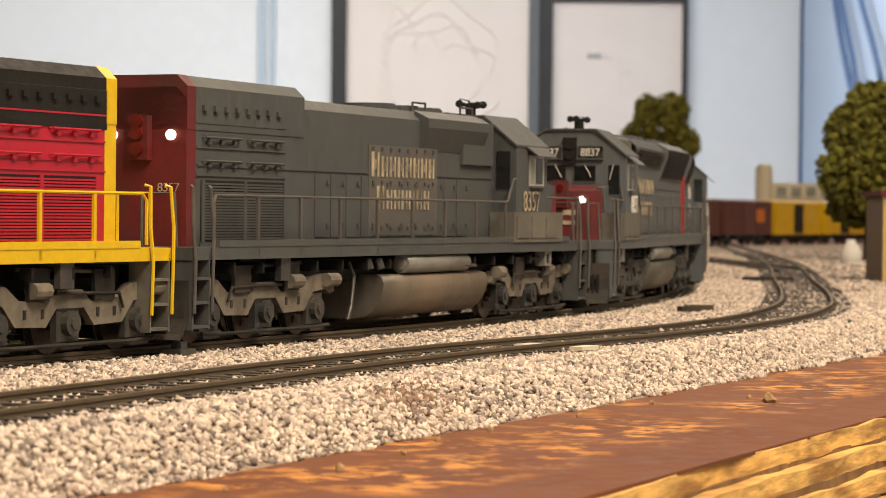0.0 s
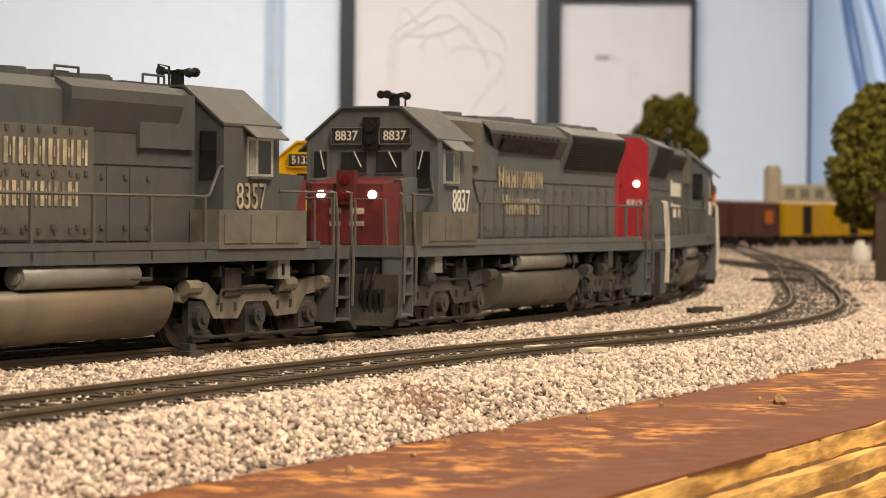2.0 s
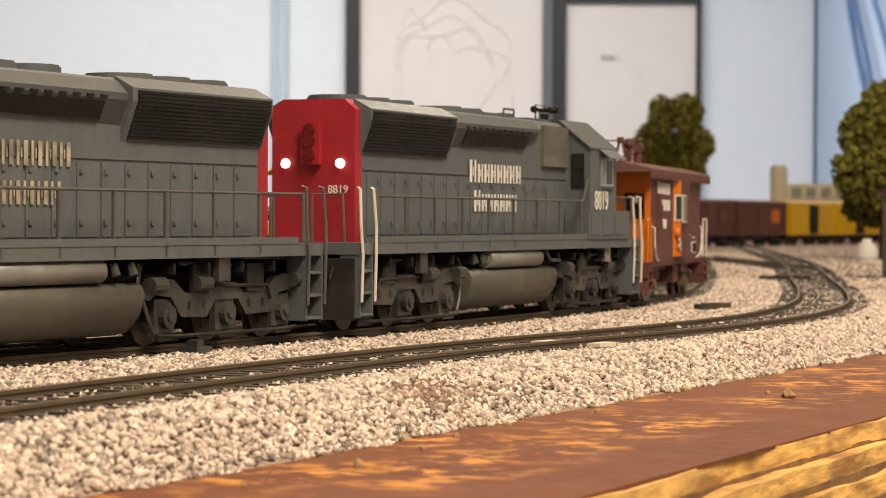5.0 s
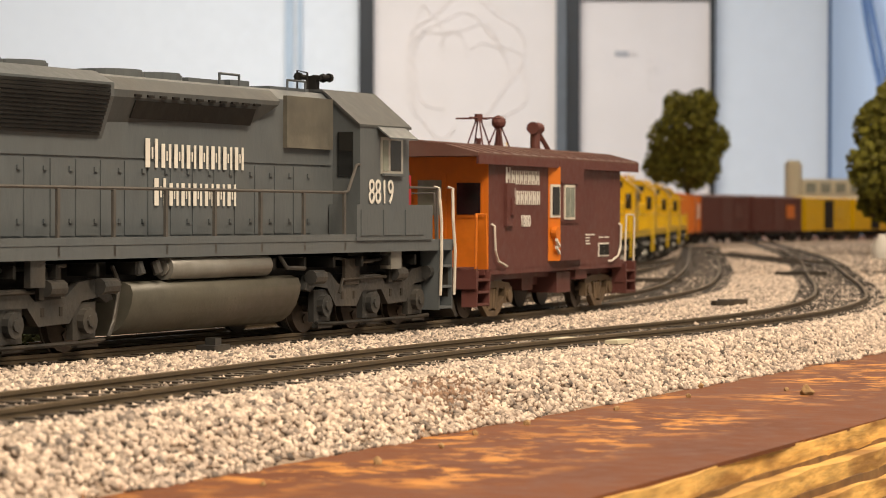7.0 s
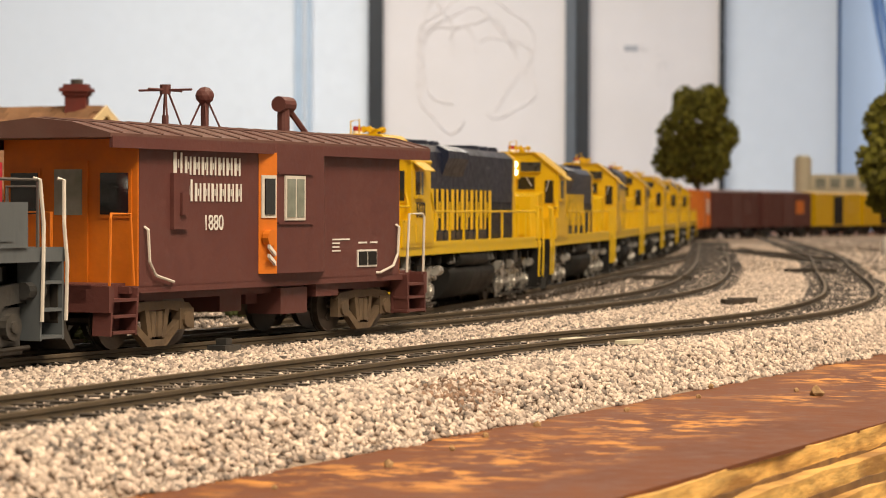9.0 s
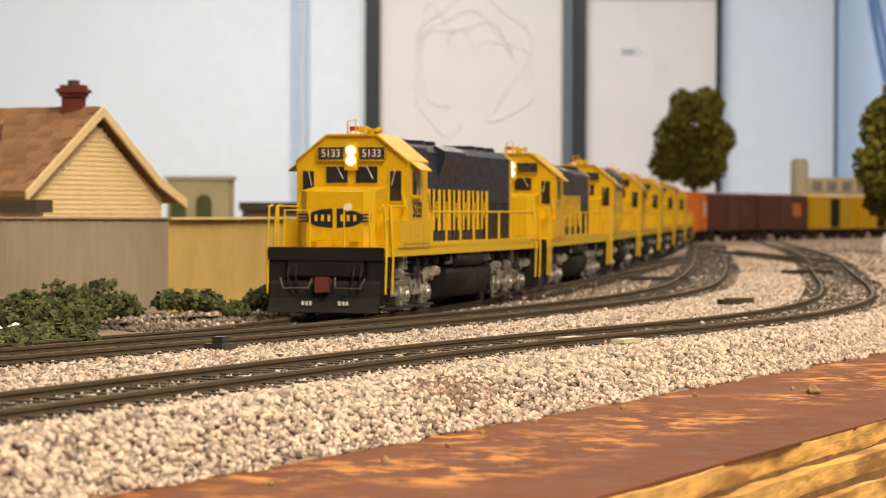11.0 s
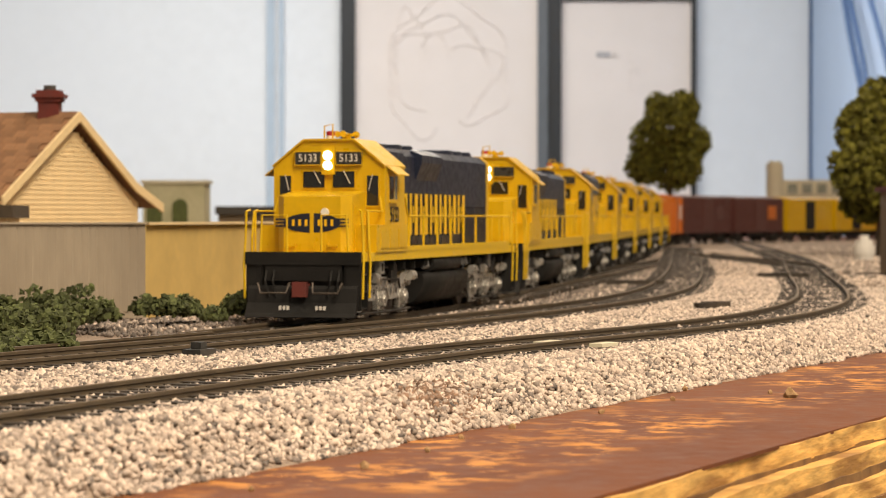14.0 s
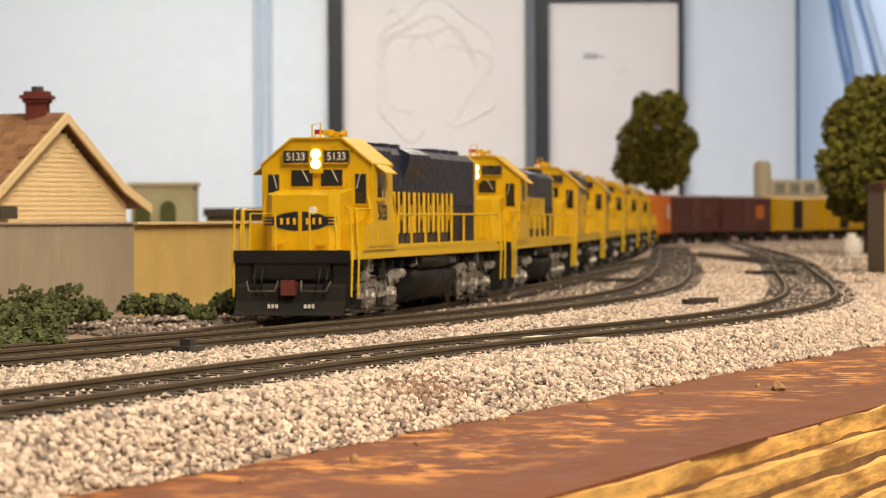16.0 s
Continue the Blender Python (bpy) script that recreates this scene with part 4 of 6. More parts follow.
def stair(parent, x, side, end, metal, white):
    """Steps and grab irons at a platform's corner; end is 1 towards the front."""
    bm = bmesh.new()
    ys = sorted((side * 44, side * 60))
    for dx in (-12, 12):
        box(bm, x + dx - 0.9, x + dx + 0.9, *ys, 12, 66)
    for z in (13, 30, 47):
        box(bm, x - 11, x + 11, *ys, z, z + 2)
    box(bm, x - 12, x + 12, side * 43 - 0.8, side * 43 + 0.8, 12, 66)
    part("steps", inch(bm), metal, parent)
    bm = bmesh.new()
    for dx in (-13, 13):
        tube(bm, [(x + dx, side * 61.5, 24), (x + dx, side * 62.5, 60), (x + dx + (2 if dx < 0 else -2) * end, side * 61.5, 84), (x + dx, side * 60, 112), (x + dx - end * 3, side * 57, 113)], 1.3, 6)
    part("grab_iron", inch(bm), white, parent)


def locomotive(name, label, sp, m=None):
    """A six-axle road switcher. sp: platform half length, truck centre, cab place and paints."""
    root = thing(name, label, "locomotive", m, group=sp.get("group", ""))
    Lp, tc, cab0, cab1, nose1, hood0 = sp["Lp"], sp["tc"], sp["cab0"], sp["cab1"], sp["nose1"], sp["hood0"]
    body, sill, railm, end_m, nose_m, cab_m, top_m = (sp[k] for k in ("body", "sill", "rail", "end", "nose", "cab", "top"))
    wheels = []
    Lf = sp.get("Lf", Lp)
    # frame, deck, tank
    bm = boxes((-Lp, Lf, -60, 60, 61, 70))
    part("walkway", inch(soften(bm, 0.8)), sill, root)
    # near-black underframe: the shade below the deck is in its colour
    bm = boxes((-Lp + 26, Lf - 26, -34, 34, 40, 58), (-Lp, -Lp + 4, -40, 40, 42, 58), (Lf - 4, Lf, -40, 40, 42, 58))
    for side in (-1, 1):
        for x in np.arange(-Lp + 70, Lp - 60, 46):
            box(bm, x - 1.5, x + 1.5, *sorted((side * 34, side * 57)), 50, 58)
    part("underframe", inch(bm), BLACK, root)
    if sp.get("dark_under"):
        part("end_sill", inch(boxes((Lf - 0.5, Lf + 1.2, -60.5, 60.5, 58, 71))), BLACK, root)
    th, tx = sp.get("tank", 118), sp.get("tank_x", 0)
    bm = prism(bmesh.new(), [(s2 * a, b) for s2, pr in ((-1, ((50, 45), (56, 43), (58, 38), (57, 31), (54, 23), (49, 16), (42, 11), (33, 9))), (1, ((33, 9), (42, 11), (49, 16), (54, 23), (57, 31), (58, 38), (56, 43), (50, 45)))) for a, b in pr], "x", tx - th, tx + th * 0.93)
    part("fuel_tank", inch(bm), sp.get("tank_m", TANK), root, "", True)
    for side in (-1, 1):
        bm = bmesh.new()
        pts = [tx + th * q for q in (-0.62, -0.6, 0.55, 0.57)]
        tube(bm, [(pts[0], side * 52, 53.5), (pts[1], side * 52, 53.5)], 5, 12)
        tube(bm, [(pts[1], side * 52, 53.5), (pts[2], side * 52, 53.5)], 8, 18)
        tube(bm, [(pts[2], side * 52, 53.5), (pts[3], side * 52, 53.5)], 5, 12)
        part("air_reservoir", inch(bm), sp.get("res_m", RESERVOIR), root, "", True)
        for pts, r in (([(-th - 10, side * 48, 56), (-th - 4, side * 50, 44), (-th - 14, side * 52, 20), (-th - 20, side * 52, 10)], 1.5), ([(-th * 0.9, side * 54, 58), (-th * 0.9, side * 57, 50)], 3.5),
                       ([(-th * 0.72, side * 54, 58), (-th * 0.72, side * 57, 50)], 3.5), ([(th * 0.7, side * 55, 60), (th * 0.75, side * 58, 51), (th * 0.98, side * 58, 50)], 1.6),
                       ([(tc - 30, side * 40, 54), (tc + 70, side * 45, 52)], 1.6), ([(tc - 60, side * 47, 57), (tc - 20, side * 50, 53), (tc + 30, side * 50, 56)], 1.2), ([(-tc + 60, side * 47, 57), (-tc - 50, side * 48, 54)], 1.4)):
            part("pipe", inch(tube(bmesh.new(), pts, r, 8)), TRUCK_GREY, root)
        part("air_filter_box", inch(soften(boxes((tc + 20, tc + 38, *sorted((side * 46, side * 56)), 47, 61)), 1.5)), RESERVOIR, root)
        part("cable_bracket", inch(boxes((-tc + 8, -tc + 24, *sorted((side * 52, side * 57)), 44, 61))), TRUCK_GREY, root)
    # pilots, plough, couplers
    for end, plough in ((1, True), (-1, sp.get("rear_plough", False))):
        bm = bmesh.new()
        Le = Lf if end > 0 else Lp
        if plough:
            pts = [(Le - 4, 47), (Le + 1, 47), (Le + 3, 34), (Le + 6, 20), (Le + 12, 10), (Le + 16, 6), (Le + 11, 5), (Le + 2, 14), (Le - 4, 24)]
            prism(bm, [(end * p, min(q, 37) if sp.get("dark_under") else q) for p, q in pts], "y", -57, 57)
            box(bm, *sorted((end * (Le - 12), end * (Le - 5))), -52, 52, 24, 62)
            if not sp.get("dark_under"):
                for y in (-46, -41, -36, -31, 31, 36, 41, 46):
                    part("plough_slot", inch(boxes((*sorted((end * (Le + 2), end * (Le + 8.2))), y - 1.2, y + 1.2, 16, 35))), BLACK, root)
        else:
            box(bm, *sorted((end * Le, end * (Le + 2))), -56, 56, 10, 58)
        part("pilot", inch(soften(bm, 0.8)), sp.get("pilot_m", UNDER), root)
        bm = boxes((*sorted((end * (Le - 6), end * (Le + 8))), -6, 6, 29, 39), (*sorted((end * (Le + 5), end * (Le + 13))), -8, 6, 26, 41))
        part("coupler", inch(soften(bm, 1.5)), sp.get("coupler_m", STEEL), root)
        bm = bmesh.new()
        for y in (-38, -30, 30, 38):
            tube(bm, [(end * (Le + 1), y, 52), (end * (Le + 7), y, 42), (end * (Le + 6), y * 0.9, 26)], 1.2, 6)
        part("air_hose", inch(bm), BLACK, root)
        for side in (-1, 1):
            stair(root, end * (Le - 14), side, end, sp.get("step_m", sill), sp.get("grab", railm))
    # hood, roof
    hh, hw = sp.get("hh", 181), 36
    hood = [(-hw, 70), (-hw, hh - 8), (-hw + 9, hh), (hw - 9, hh), (hw, hh - 8), (hw, 70)]
    bm = prism(bmesh.new(), hood, "x", hood0 + 6, cab0)
    part("hood", inch(soften(bm, 0.8)), body, root, sp.get("hood_label", ""))
    bm = prism(bmesh.new(), [(y * 1.008, z + (0.5 if z > 100 else 0)) for y, z in hood], "x", hood0, hood0 + 14)
    part("hood_end", inch(soften(bm, 1.2)), end_m, root, sp.get("end_label", ""))
    if top_m is not body:
        bm = prism(bmesh.new(), [(-hw - 0.8, hh - 34), (-hw - 0.8, hh - 7.5), (-hw + 8.5, hh + 0.8), (hw - 8.5, hh + 0.8), (hw + 0.8, hh - 7.5), (hw + 0.8, hh - 34)], "x", hood0 + 12, cab0 - 1)
        part("upper_hood", inch(bm), top_m, root, sp.get("top_label", ""))
    if sp.get("tall"):
        z1 = hh + 9
        bm = prism(bmesh.new(), [(-hw - 0.6, hh - 30), (-hw - 0.6, z1 - 8), (-hw + 8, z1), (hw - 8, z1), (hw + 0.6, z1 - 8), (hw + 0.6, hh - 30)], "x", hood0 + 13, hood0 + sp["tall"])
        part("radiator_housing", inch(soften(bm, 0.8)), top_m, root)
        bm = prism(bmesh.new(), [(-hw - 0.8, hh - 30), (-hw - 0.8, z1 - 8), (-hw + 8, z1 + 0.3), (hw - 8, z1 + 0.3), (hw + 0.8, z1 - 8), (hw + 0.8, hh - 30)], "x", hood0, hood0 + 13)
        part("housing_end", inch(soften(bm, 0.8)), end_m, root)
    if sp.get("flare"):
        f0, f1 = hood0 + 10, hood0 + 200
        for side in (-1, 1):
            bm = prism(bmesh.new(), [(side * 36, 140), (side * 46, 168), (side * 46, 177), (side * 31, hh + 1), (side * 27, 140)], "x", f0, f1)
            part("radiator_flare", inch(soften(bm, 0.6)), body, root)
            bm = bmesh.new()
            for i in range(13):
                z = 142 + i * 2.6
                y = min(46.2, 36.4 + (z - 140) * 0.357)
                box(bm, f0 + 4, f0 + 184, *sorted((side * y, side * (y + 1.2))), z, z + 2.1)
            part("radiator_louvres", inch(bm), BLACK, root)
        for side in (-1, 1):
            bm = bmesh.new()
            ends = [[bm.verts.new((x, side * y, z)) for x, y, z in ((f1 + 2, 35.5, 150), (f1 + 2, 43.5, 168), (f1 + 2, 43.5, 173), (f1 + 2, 34, 182))],
                    [bm.verts.new((x, side * y, z)) for x, y, z in ((f1 + 196, 35.5, 156), (f1 + 226, 42.5, 171), (f1 + 228, 42.5, 174), (f1 + 228, 34, 182))]]
            bm.faces.new(ends[0])
            bm.faces.new(ends[1][::-1])
            for i in range(4):
                bm.faces.new((ends[0][i], ends[0][(i + 1) % 4], ends[1][(i + 1) % 4], ends[1][i]))
            part("intake_box", inch(soften(bm, 0.6)), GREY_DARK, root)
            bm = prism(bmesh.new(), [(side * 38.2, 155), (side * 42.9, 166.5), (side * 43.8, 166.5), (side * 39.1, 154.6)], "x", f1 + 30, f1 + 190)
            part("intake_screen", inch(bm), BLACK, root)
            bm = bmesh.new()
            for i in range(11):
                box(bm, f1 + 28 + i * 16, f1 + 36 + i * 16, *sorted((side * 42.0, side * 44.6)), 169.0, 170.6)
            part("intake_grille", inch(bm), BLACK, root)
    else:
        for side in (-1, 1):
            bm = prism(bmesh.new(), [(side * 36.5, hh - 34), (side * 44, hh - 14), (side * 44, hh - 6), (side * 30, hh + 0.8)], "x", sp.get("box0", -30), sp.get("box1", 90))
            part("dynamic_brake_blister", inch(soften(bm, 0.6)), top_m, root)
            part("intake_backing", inch(boxes((hood0 + 22, hood0 + 158, *sorted((side * 36.0, side * 36.6)), 73, 118))), BLACK, root)
            bm = bmesh.new()
            for i in range(20):
                box(bm, hood0 + 24, hood0 + 156, *sorted((side * 36.4, side * 37.4)), 75 + i * 2.1, 76.3 + i * 2.1)
            for x in (hood0 + 22, hood0 + 88, hood0 + 154):
                box(bm, x, x + 4, *sorted((side * 36.4, side * 37.6)), 73, 118)
            part("low_intake_louvres", inch(bm), body, root)
            if sp.get("tall"):
                for r in range(2):
                    for c2 in range(2):
                        x = hood0 + 24 + c2 * 70
                        bm = bmesh.new()
                        tube(bm, [(x, side * 36.5, 132 + r * 17), (x, side * 39, 132 + r * 17), (x + 56, side * 39, 132 + r * 17), (x + 56, side * 36.5, 132 + r * 17)], 1.1, 6)
                        for k in (8, 28, 48):
                            box(bm, x + k - 2, x + k + 2, *sorted((side * 36.4, side * 38.6)), 127.5 + r * 17, 131 + r * 17)
                        part("grab_bar", inch(bm), body, root)
                for z in (121, 141, 159):
                    part("panel_seam", inch(boxes((hood0 + 14, hood0 + 158, *sorted((side * 36.3, side * 37.1)), z, z + 1.2))), body, root)
                for k in range(8):
                    part("roof_cleat", inch(soften(boxes((hood0 + 22 + k * 17, hood0 + 28 + k * 17, *sorted((side * 36.4, side * 39)), 168, 172)), 0.5)), top_m, root)
    # cab-end inertial filter hatch
    for side in (-1, 1):
        bm = boxes((cab0 - 78, cab0 - 6, *sorted((side * 36, side * 39.5)), 140, hh - 5))
        part("filter_hatch", inch(soften(bm, 1.2)), sp.get("hatch", body), root)
        if sp.get("blower", True):
            bm = prism(bmesh.new(), [(cab0 - 34, 70), (cab0 - 34, 112), (cab0 - 30, 122), (cab0 - 20, 127), (cab0, 128), (cab0, 70)], "y", *sorted((side * 36, side * 52)))
            part("blower_duct", inch(soften(bm, 1.5)), cab_m if sp.get("blower_cab") else body, root)
        # hood doors: raised panels, latches
        x = hood0 + (210 if not sp.get("flare") else 24)
        while x < cab0 - 60:
            panel = soften(boxes((x, x + 26, *sorted((side * 35.9, side * 36.9)), 76, 126)), 0.5)
            for z in (84, 118):
                box(panel, x + 20, x + 24, *sorted((side * 36.5, side * 38.2)), z, z + 3)
            part("hood_door", inch(panel), body, root)
            x += 29
        bm = boxes((hood0 + 20, cab0 - 40, *sorted((side * 36, side * 37.2)), 70, 73), (hood0 + 16, cab0 - 4, *sorted((side * 36, side * 37)), 128, 129.4))
        part("body_seam", inch(bm), body, root)
        bm = boxes((-Lp + 40, Lp - 60, *sorted((side * 57, side * 60.5)), 70, 75))
        part("kick_plate", inch(bm), sill, root)
    # roof fans and details
    fans = sp.get("fans", (-275, -225, -175, -60, -10))
    for fx in fans:
        bm = bmesh.new()
        tube(bm, [(fx, 0, hh - 1), (fx, 0, hh + 4)], 25, 24)
        tube(bm, [(fx, 0, hh + 4), (fx, 0, hh + 5.5)], 23.5, 24)
        part("roof_fan", inch(bm), top_m if top_m is not body else body, root)
    for q in ((20, 70, -16, 16, hh, hh + 4), (cab0 - 70, cab0 - 10, -20, 20, hh, hh + 3), (90, 118, -9, 9, hh, hh + 6)):
        part("roof_hatch", inch(soften(boxes(q), 1.0)), top_m, root)
    for x in (60, cab0 - 40):
        part("lifting_rail", inch(tube(bmesh.new(), [(x - 14, -26, hh - 1), (x - 14, -26, hh + 8), (x + 14, -26, hh + 8), (x + 14, -26, hh - 1)], 1.0, 6)), top_m, root)
    # cab
    eave, peak = 159, 186
    prof = [(-60, 70), (-60, eave), (-27, peak), (27, peak), (60, eave), (60, 70)]
    bm = prism(bmesh.new(), prof, "x", cab0, cab1)
    part("cab", inch(soften(bm, 1.0)), cab_m, root)
    bm = prism(bmesh.new(), [(-60.8, eave - 1), (-60.8, eave + 1.0), (-27.5, peak + 1.4), (27.5, peak + 1.4), (60.8, eave + 1.0), (60.8, eave - 1), (26.5, peak - 0.5), (-26.5, peak - 0.5)], "x", cab0 - 2, cab1 + 3)
    part("cab_roof", inch(bm), sp.get("roof", cab_m), root)
    cm = (cab0 + cab1) / 2
    for side in (-1, 1):
        bm = boxes((cm - 8, cm + 30, *sorted((side * 59, side * 60.9)), 122, 151))
        w = part("side_window", inch(bm), ALU if sp.get("alu", True) else cab_m, root, "aluminium-framed sliding cab window")
        # this pane's pale colour imitates the bright view through the cab
        part("pane", inch(boxes((cm - 5.5, cm + 4, *sorted((side * 60.4, side * 61.3)), 124.5, 148.5))), PALE_GLASS, w)
        part("pane", inch(boxes((cm + 8, cm + 26, *sorted((side * 60.4, side * 61.1)), 124.5, 148.5))), GLASS, w)
        part("arm_rest", inch(boxes((cm - 6, cm + 28, *sorted((side * 60.5, side * 63)), 120.5, 122.5))), cab_m, w)
        bm = prism(bmesh.new(), [(side * 60, 158), (side * 72, 149), (side * 72, 150.4), (side * 60, 159.6)], "x", cm - 14, cm + 34)
        part("sunshade", inch(bm), cab_m, root)
        part("rear_cab_window", inch(boxes((cab0 - 1.2, cab0 + 0.2, *sorted((side * 41, side * 54)), 120, 154))), GLASS, root)
        # battery box below the cab
        bm = boxes((cab0 - 8, cab1 + 40, *sorted((side * 37, side * 61.6)), 70, 98))
        part("battery_box", inch(soften(bm, 1.2)), sp.get("batt", cab_m), root)
        bm = boxes(*[(cab0 - 2 + i * 38, cab0 + 32 + i * 38, *sorted((side * 61.6, side * 62.4)), 74, 94) for i in range(3)])
        part("battery_door", inch(bm), sp.get("batt", cab_m), root)
    # cab front: windows, number boards, headlight
    f = cab1
    up = 5 if sp.get("dark_under") else 0
    for y0, y1 in ((-29, -3), (3, 29)):
        fr = part("windshield", inch(soften(boxes((f - 0.4, f + 1.0, y0, y1, 130 + up, 150 + up)), 0.4)), cab_m, root)
        part("pane", inch(boxes((f + 0.2, f + 1.3, y0 + 1.8, y1 - 1.8, 132 + up, 148 + up))), GLASS, fr)
        part("seal", inch(tube(bmesh.new(), [(f + 1.2, y0 + 1.8, 132 + up), (f + 1.2, y1 - 1.8, 132 + up), (f + 1.2, y1 - 1.8, 148 + up), (f + 1.2, y0 + 1.8, 148 + up), (f + 1.2, y0 + 1.8, 132 + up)], 0.6, 4)), BLACK, fr)
        part("wiper", inch(tube(bmesh.new(), [(f + 2, (y0 + y1) / 2, 149 + up), (f + 2.4, (y0 + y1) / 2 + 7, 136 + up)], 0.5, 4)), WIRE_WHITE, fr)
    for side in (-1, 1):
        fr = part("front_door_window", inch(soften(boxes((f - 0.4, f + 1.0, *sorted((side * 39, side * 55)), 116, 151)), 0.4)), cab_m, root)
        part("pane", inch(boxes((f + 0.2, f + 1.3, *sorted((side * 41, side * 53)), 118, 149))), GLASS, fr)
        part("wiper", inch(tube(bmesh.new(), [(f + 2, side * 47, 150), (f + 2.4, side * 43, 134)], 0.5, 4)), WIRE_WHITE, fr)
        nb = part("number_board", inch(soften(boxes((f - 1, f + 4, *sorted((side * 8, side * 36)), 155 + up, 169 + up)), 1.4)), BOARD_ON, root, "black number board with white figures")
        part("board_rim", inch(tube(bmesh.new(), [(f + 3.8, side * 8, 155 + up), (f + 3.8, side * 36, 155 + up), (f + 3.8, side * 36, 169 + up), (f + 3.8, side * 8, 169 + up), (f + 3.8, side * 8, 155 + up)], 0.7, 4)), cab_m, nb)
        sign("lettering", sp["num"], 11.5, f + 4.3, side * 22, 162 + up, 0, sp.get("board_text", LETTER_WHITE), nb, 0.9)
    bm = boxes((f - 1, f + 5, -7, 7, 150, 178))
    part("headlight_housing", inch(soften(bm, 1.5)), cab_m if not sp.get("red_gyro") else BLACK, root)
    for z in (159.5, 170):
        bm = tube(bmesh.new(), [(f + 5, 0, z), (f + 7, 0, z)], 4.8, 14)
        part("headlight", inch(bm), LAMP_ON if sp.get("head_on") else BLACK, root)
    # nose
    nw, nz = (39, 130) if sp.get("dark_under") else (41, 124)
    bm = bmesh.new()
    plan = [(f, -nw), (nose1 - 12, -nw), (nose1, -nw + 9), (nose1, nw - 9), (nose1 - 12, nw), (f, nw)]
    lo = [bm.verts.new((x, y, 70)) for x, y in plan]
    hi = [bm.verts.new((x, y, nz + 3 - 6 * (x - f) / (nose1 - f))) for x, y in plan]
    bm.faces.new(lo)
    bm.faces.new(hi[::-1])
    for i in range(6):
        bm.faces.new((lo[i], lo[(i + 1) % 6], hi[(i + 1) % 6], hi[i]))
    part("nose", inch(soften(bm, 2.2, 2)), nose_m, root, sp.get("nose_label", ""))
    part("nose_door", inch(soften(boxes((nose1 - 0.6, nose1 + 0.7, -15, 15, 71, nz - 14)), 0.4)), nose_m, root)
    if sp.get("dark_under"):
        for side in (-1, 1):
            part("nose_step", inch(soften(boxes((nose1 - 2, nose1 + 3.5, *sorted((side * 17, side * 27)), 76, 78)), 0.4)), nose_m, root)
            part("sand_hatch", inch(soften(boxes((nose1 - 40, nose1 - 22, *sorted((side * (nw - 0.4), side * (nw + 0.8))), 108, 118)), 0.4)), nose_m, root)
    if sp.get("nose_grey"):
        for side in (-1, 1):
            bm = prism(bmesh.new(), [(f, 70), (f, nz + 3.2), (nose1 - 16, nz + 0.6), (nose1 - 30, 96), (nose1 - 26, 70)], "y", *sorted((side * (nw - 6), side * (nw + 0.7))))
            part("nose_side", inch(bm), cab_m, root)
    if sp.get("nose_lamps"):
        for y in (-23, 23):
            part("marker_lamp", inch(tube(bmesh.new(), [(nose1 - 0.5, y, 112), (nose1 + 2, y, 112)], 3.6, 14)), LAMP_ON, root)
        g = part("signal_light", inch(soften(boxes((nose1 - 4, nose1 + 4, -8, 8, 104, 132)), 2)), RED_DARK, root, "dark red signal light cluster")
        for y, z in ((0, 124), (-4.5, 111), (4.5, 111)):
            part("lens", inch(tube(bmesh.new(), [(nose1 + 4, y, z), (nose1 + 5.5, y, z)], 4, 12)), RED_LENS, g)
    lz = 133 if not sp.get("tall") else 150
    if sp.get("rear_lamps"):
        for y in (-24, 24):
            part("rear_lamp", inch(tube(bmesh.new(), [(hood0 + 0.5, y, lz), (hood0 - 2, y, lz)], 3.8, 14)), LAMP_ON, root)
        g = part("rear_signal_light", inch(soften(boxes((hood0 - 7, hood0 + 1, -8, 8, 132, 164)), 2)), RED_DARK if end_m is not RED_END else RED_END, root)
        for z in (140, 151, 160):
            part("lens", inch(tube(bmesh.new(), [(hood0 - 7, 0, z), (hood0 - 10, 0, z)], 5, 12)), RED_LENS, g)
        sign("road_number", sp["num"], 9, hood0 - 0.6, -22, 112, 180, sp.get("text", LETTER), root)
    # horn and roof aerials
    bm = bmesh.new()
    plain = "horn" not in sp
    hx = cab0 + (34 if plain else 12)
    hz = peak + (13 if plain else 8)
    box(bm, hx - 3, hx + 3, -4, 4, peak, hz)
    box(bm, hx - 3, hx + 3, -8, 8, hz - 2, hz + 1)
    for y, d, ln in ((-7, 1, 12), (0, 1, 15), (7, -1, 10)):
        tube(bm, [(hx, y, hz), (hx + d * ln * 0.6, y, hz), (hx + d * ln, y, hz)], 2.0, 8)
        tube(bm, [(hx + d * ln, y, hz), (hx + d * (ln + 3), y, hz)], 3.6, 8)
    part("horn", inch(bm), sp.get("horn", BLACK), root)
    bm = bmesh.new()
    ax = cab0 + 8 if plain else cab1 - 14
    tube(bm, [(ax, -9, peak), (ax, -9, peak + 15), (ax, 0, peak + 17), (ax, 0, peak)], 0.9, 6)
    part("aerial", inch(bm), sp.get("horn", BLACK), root)
    if sp.get("beacon"):
        b = part("beacon", inch(tube(bmesh.new(), [(cab0 + 34, -12, peak), (cab0 + 34, -12, peak + 6)], 5, 12)), WHITE_PAINT, root, "white base red-topped beacon")
        part("lens", inch(tube(bmesh.new(), [(cab0 + 34, -12, peak + 6), (cab0 + 34, -12, peak + 11)], 4.4, 12)), sp.get("beacon_m", RED_END), b)
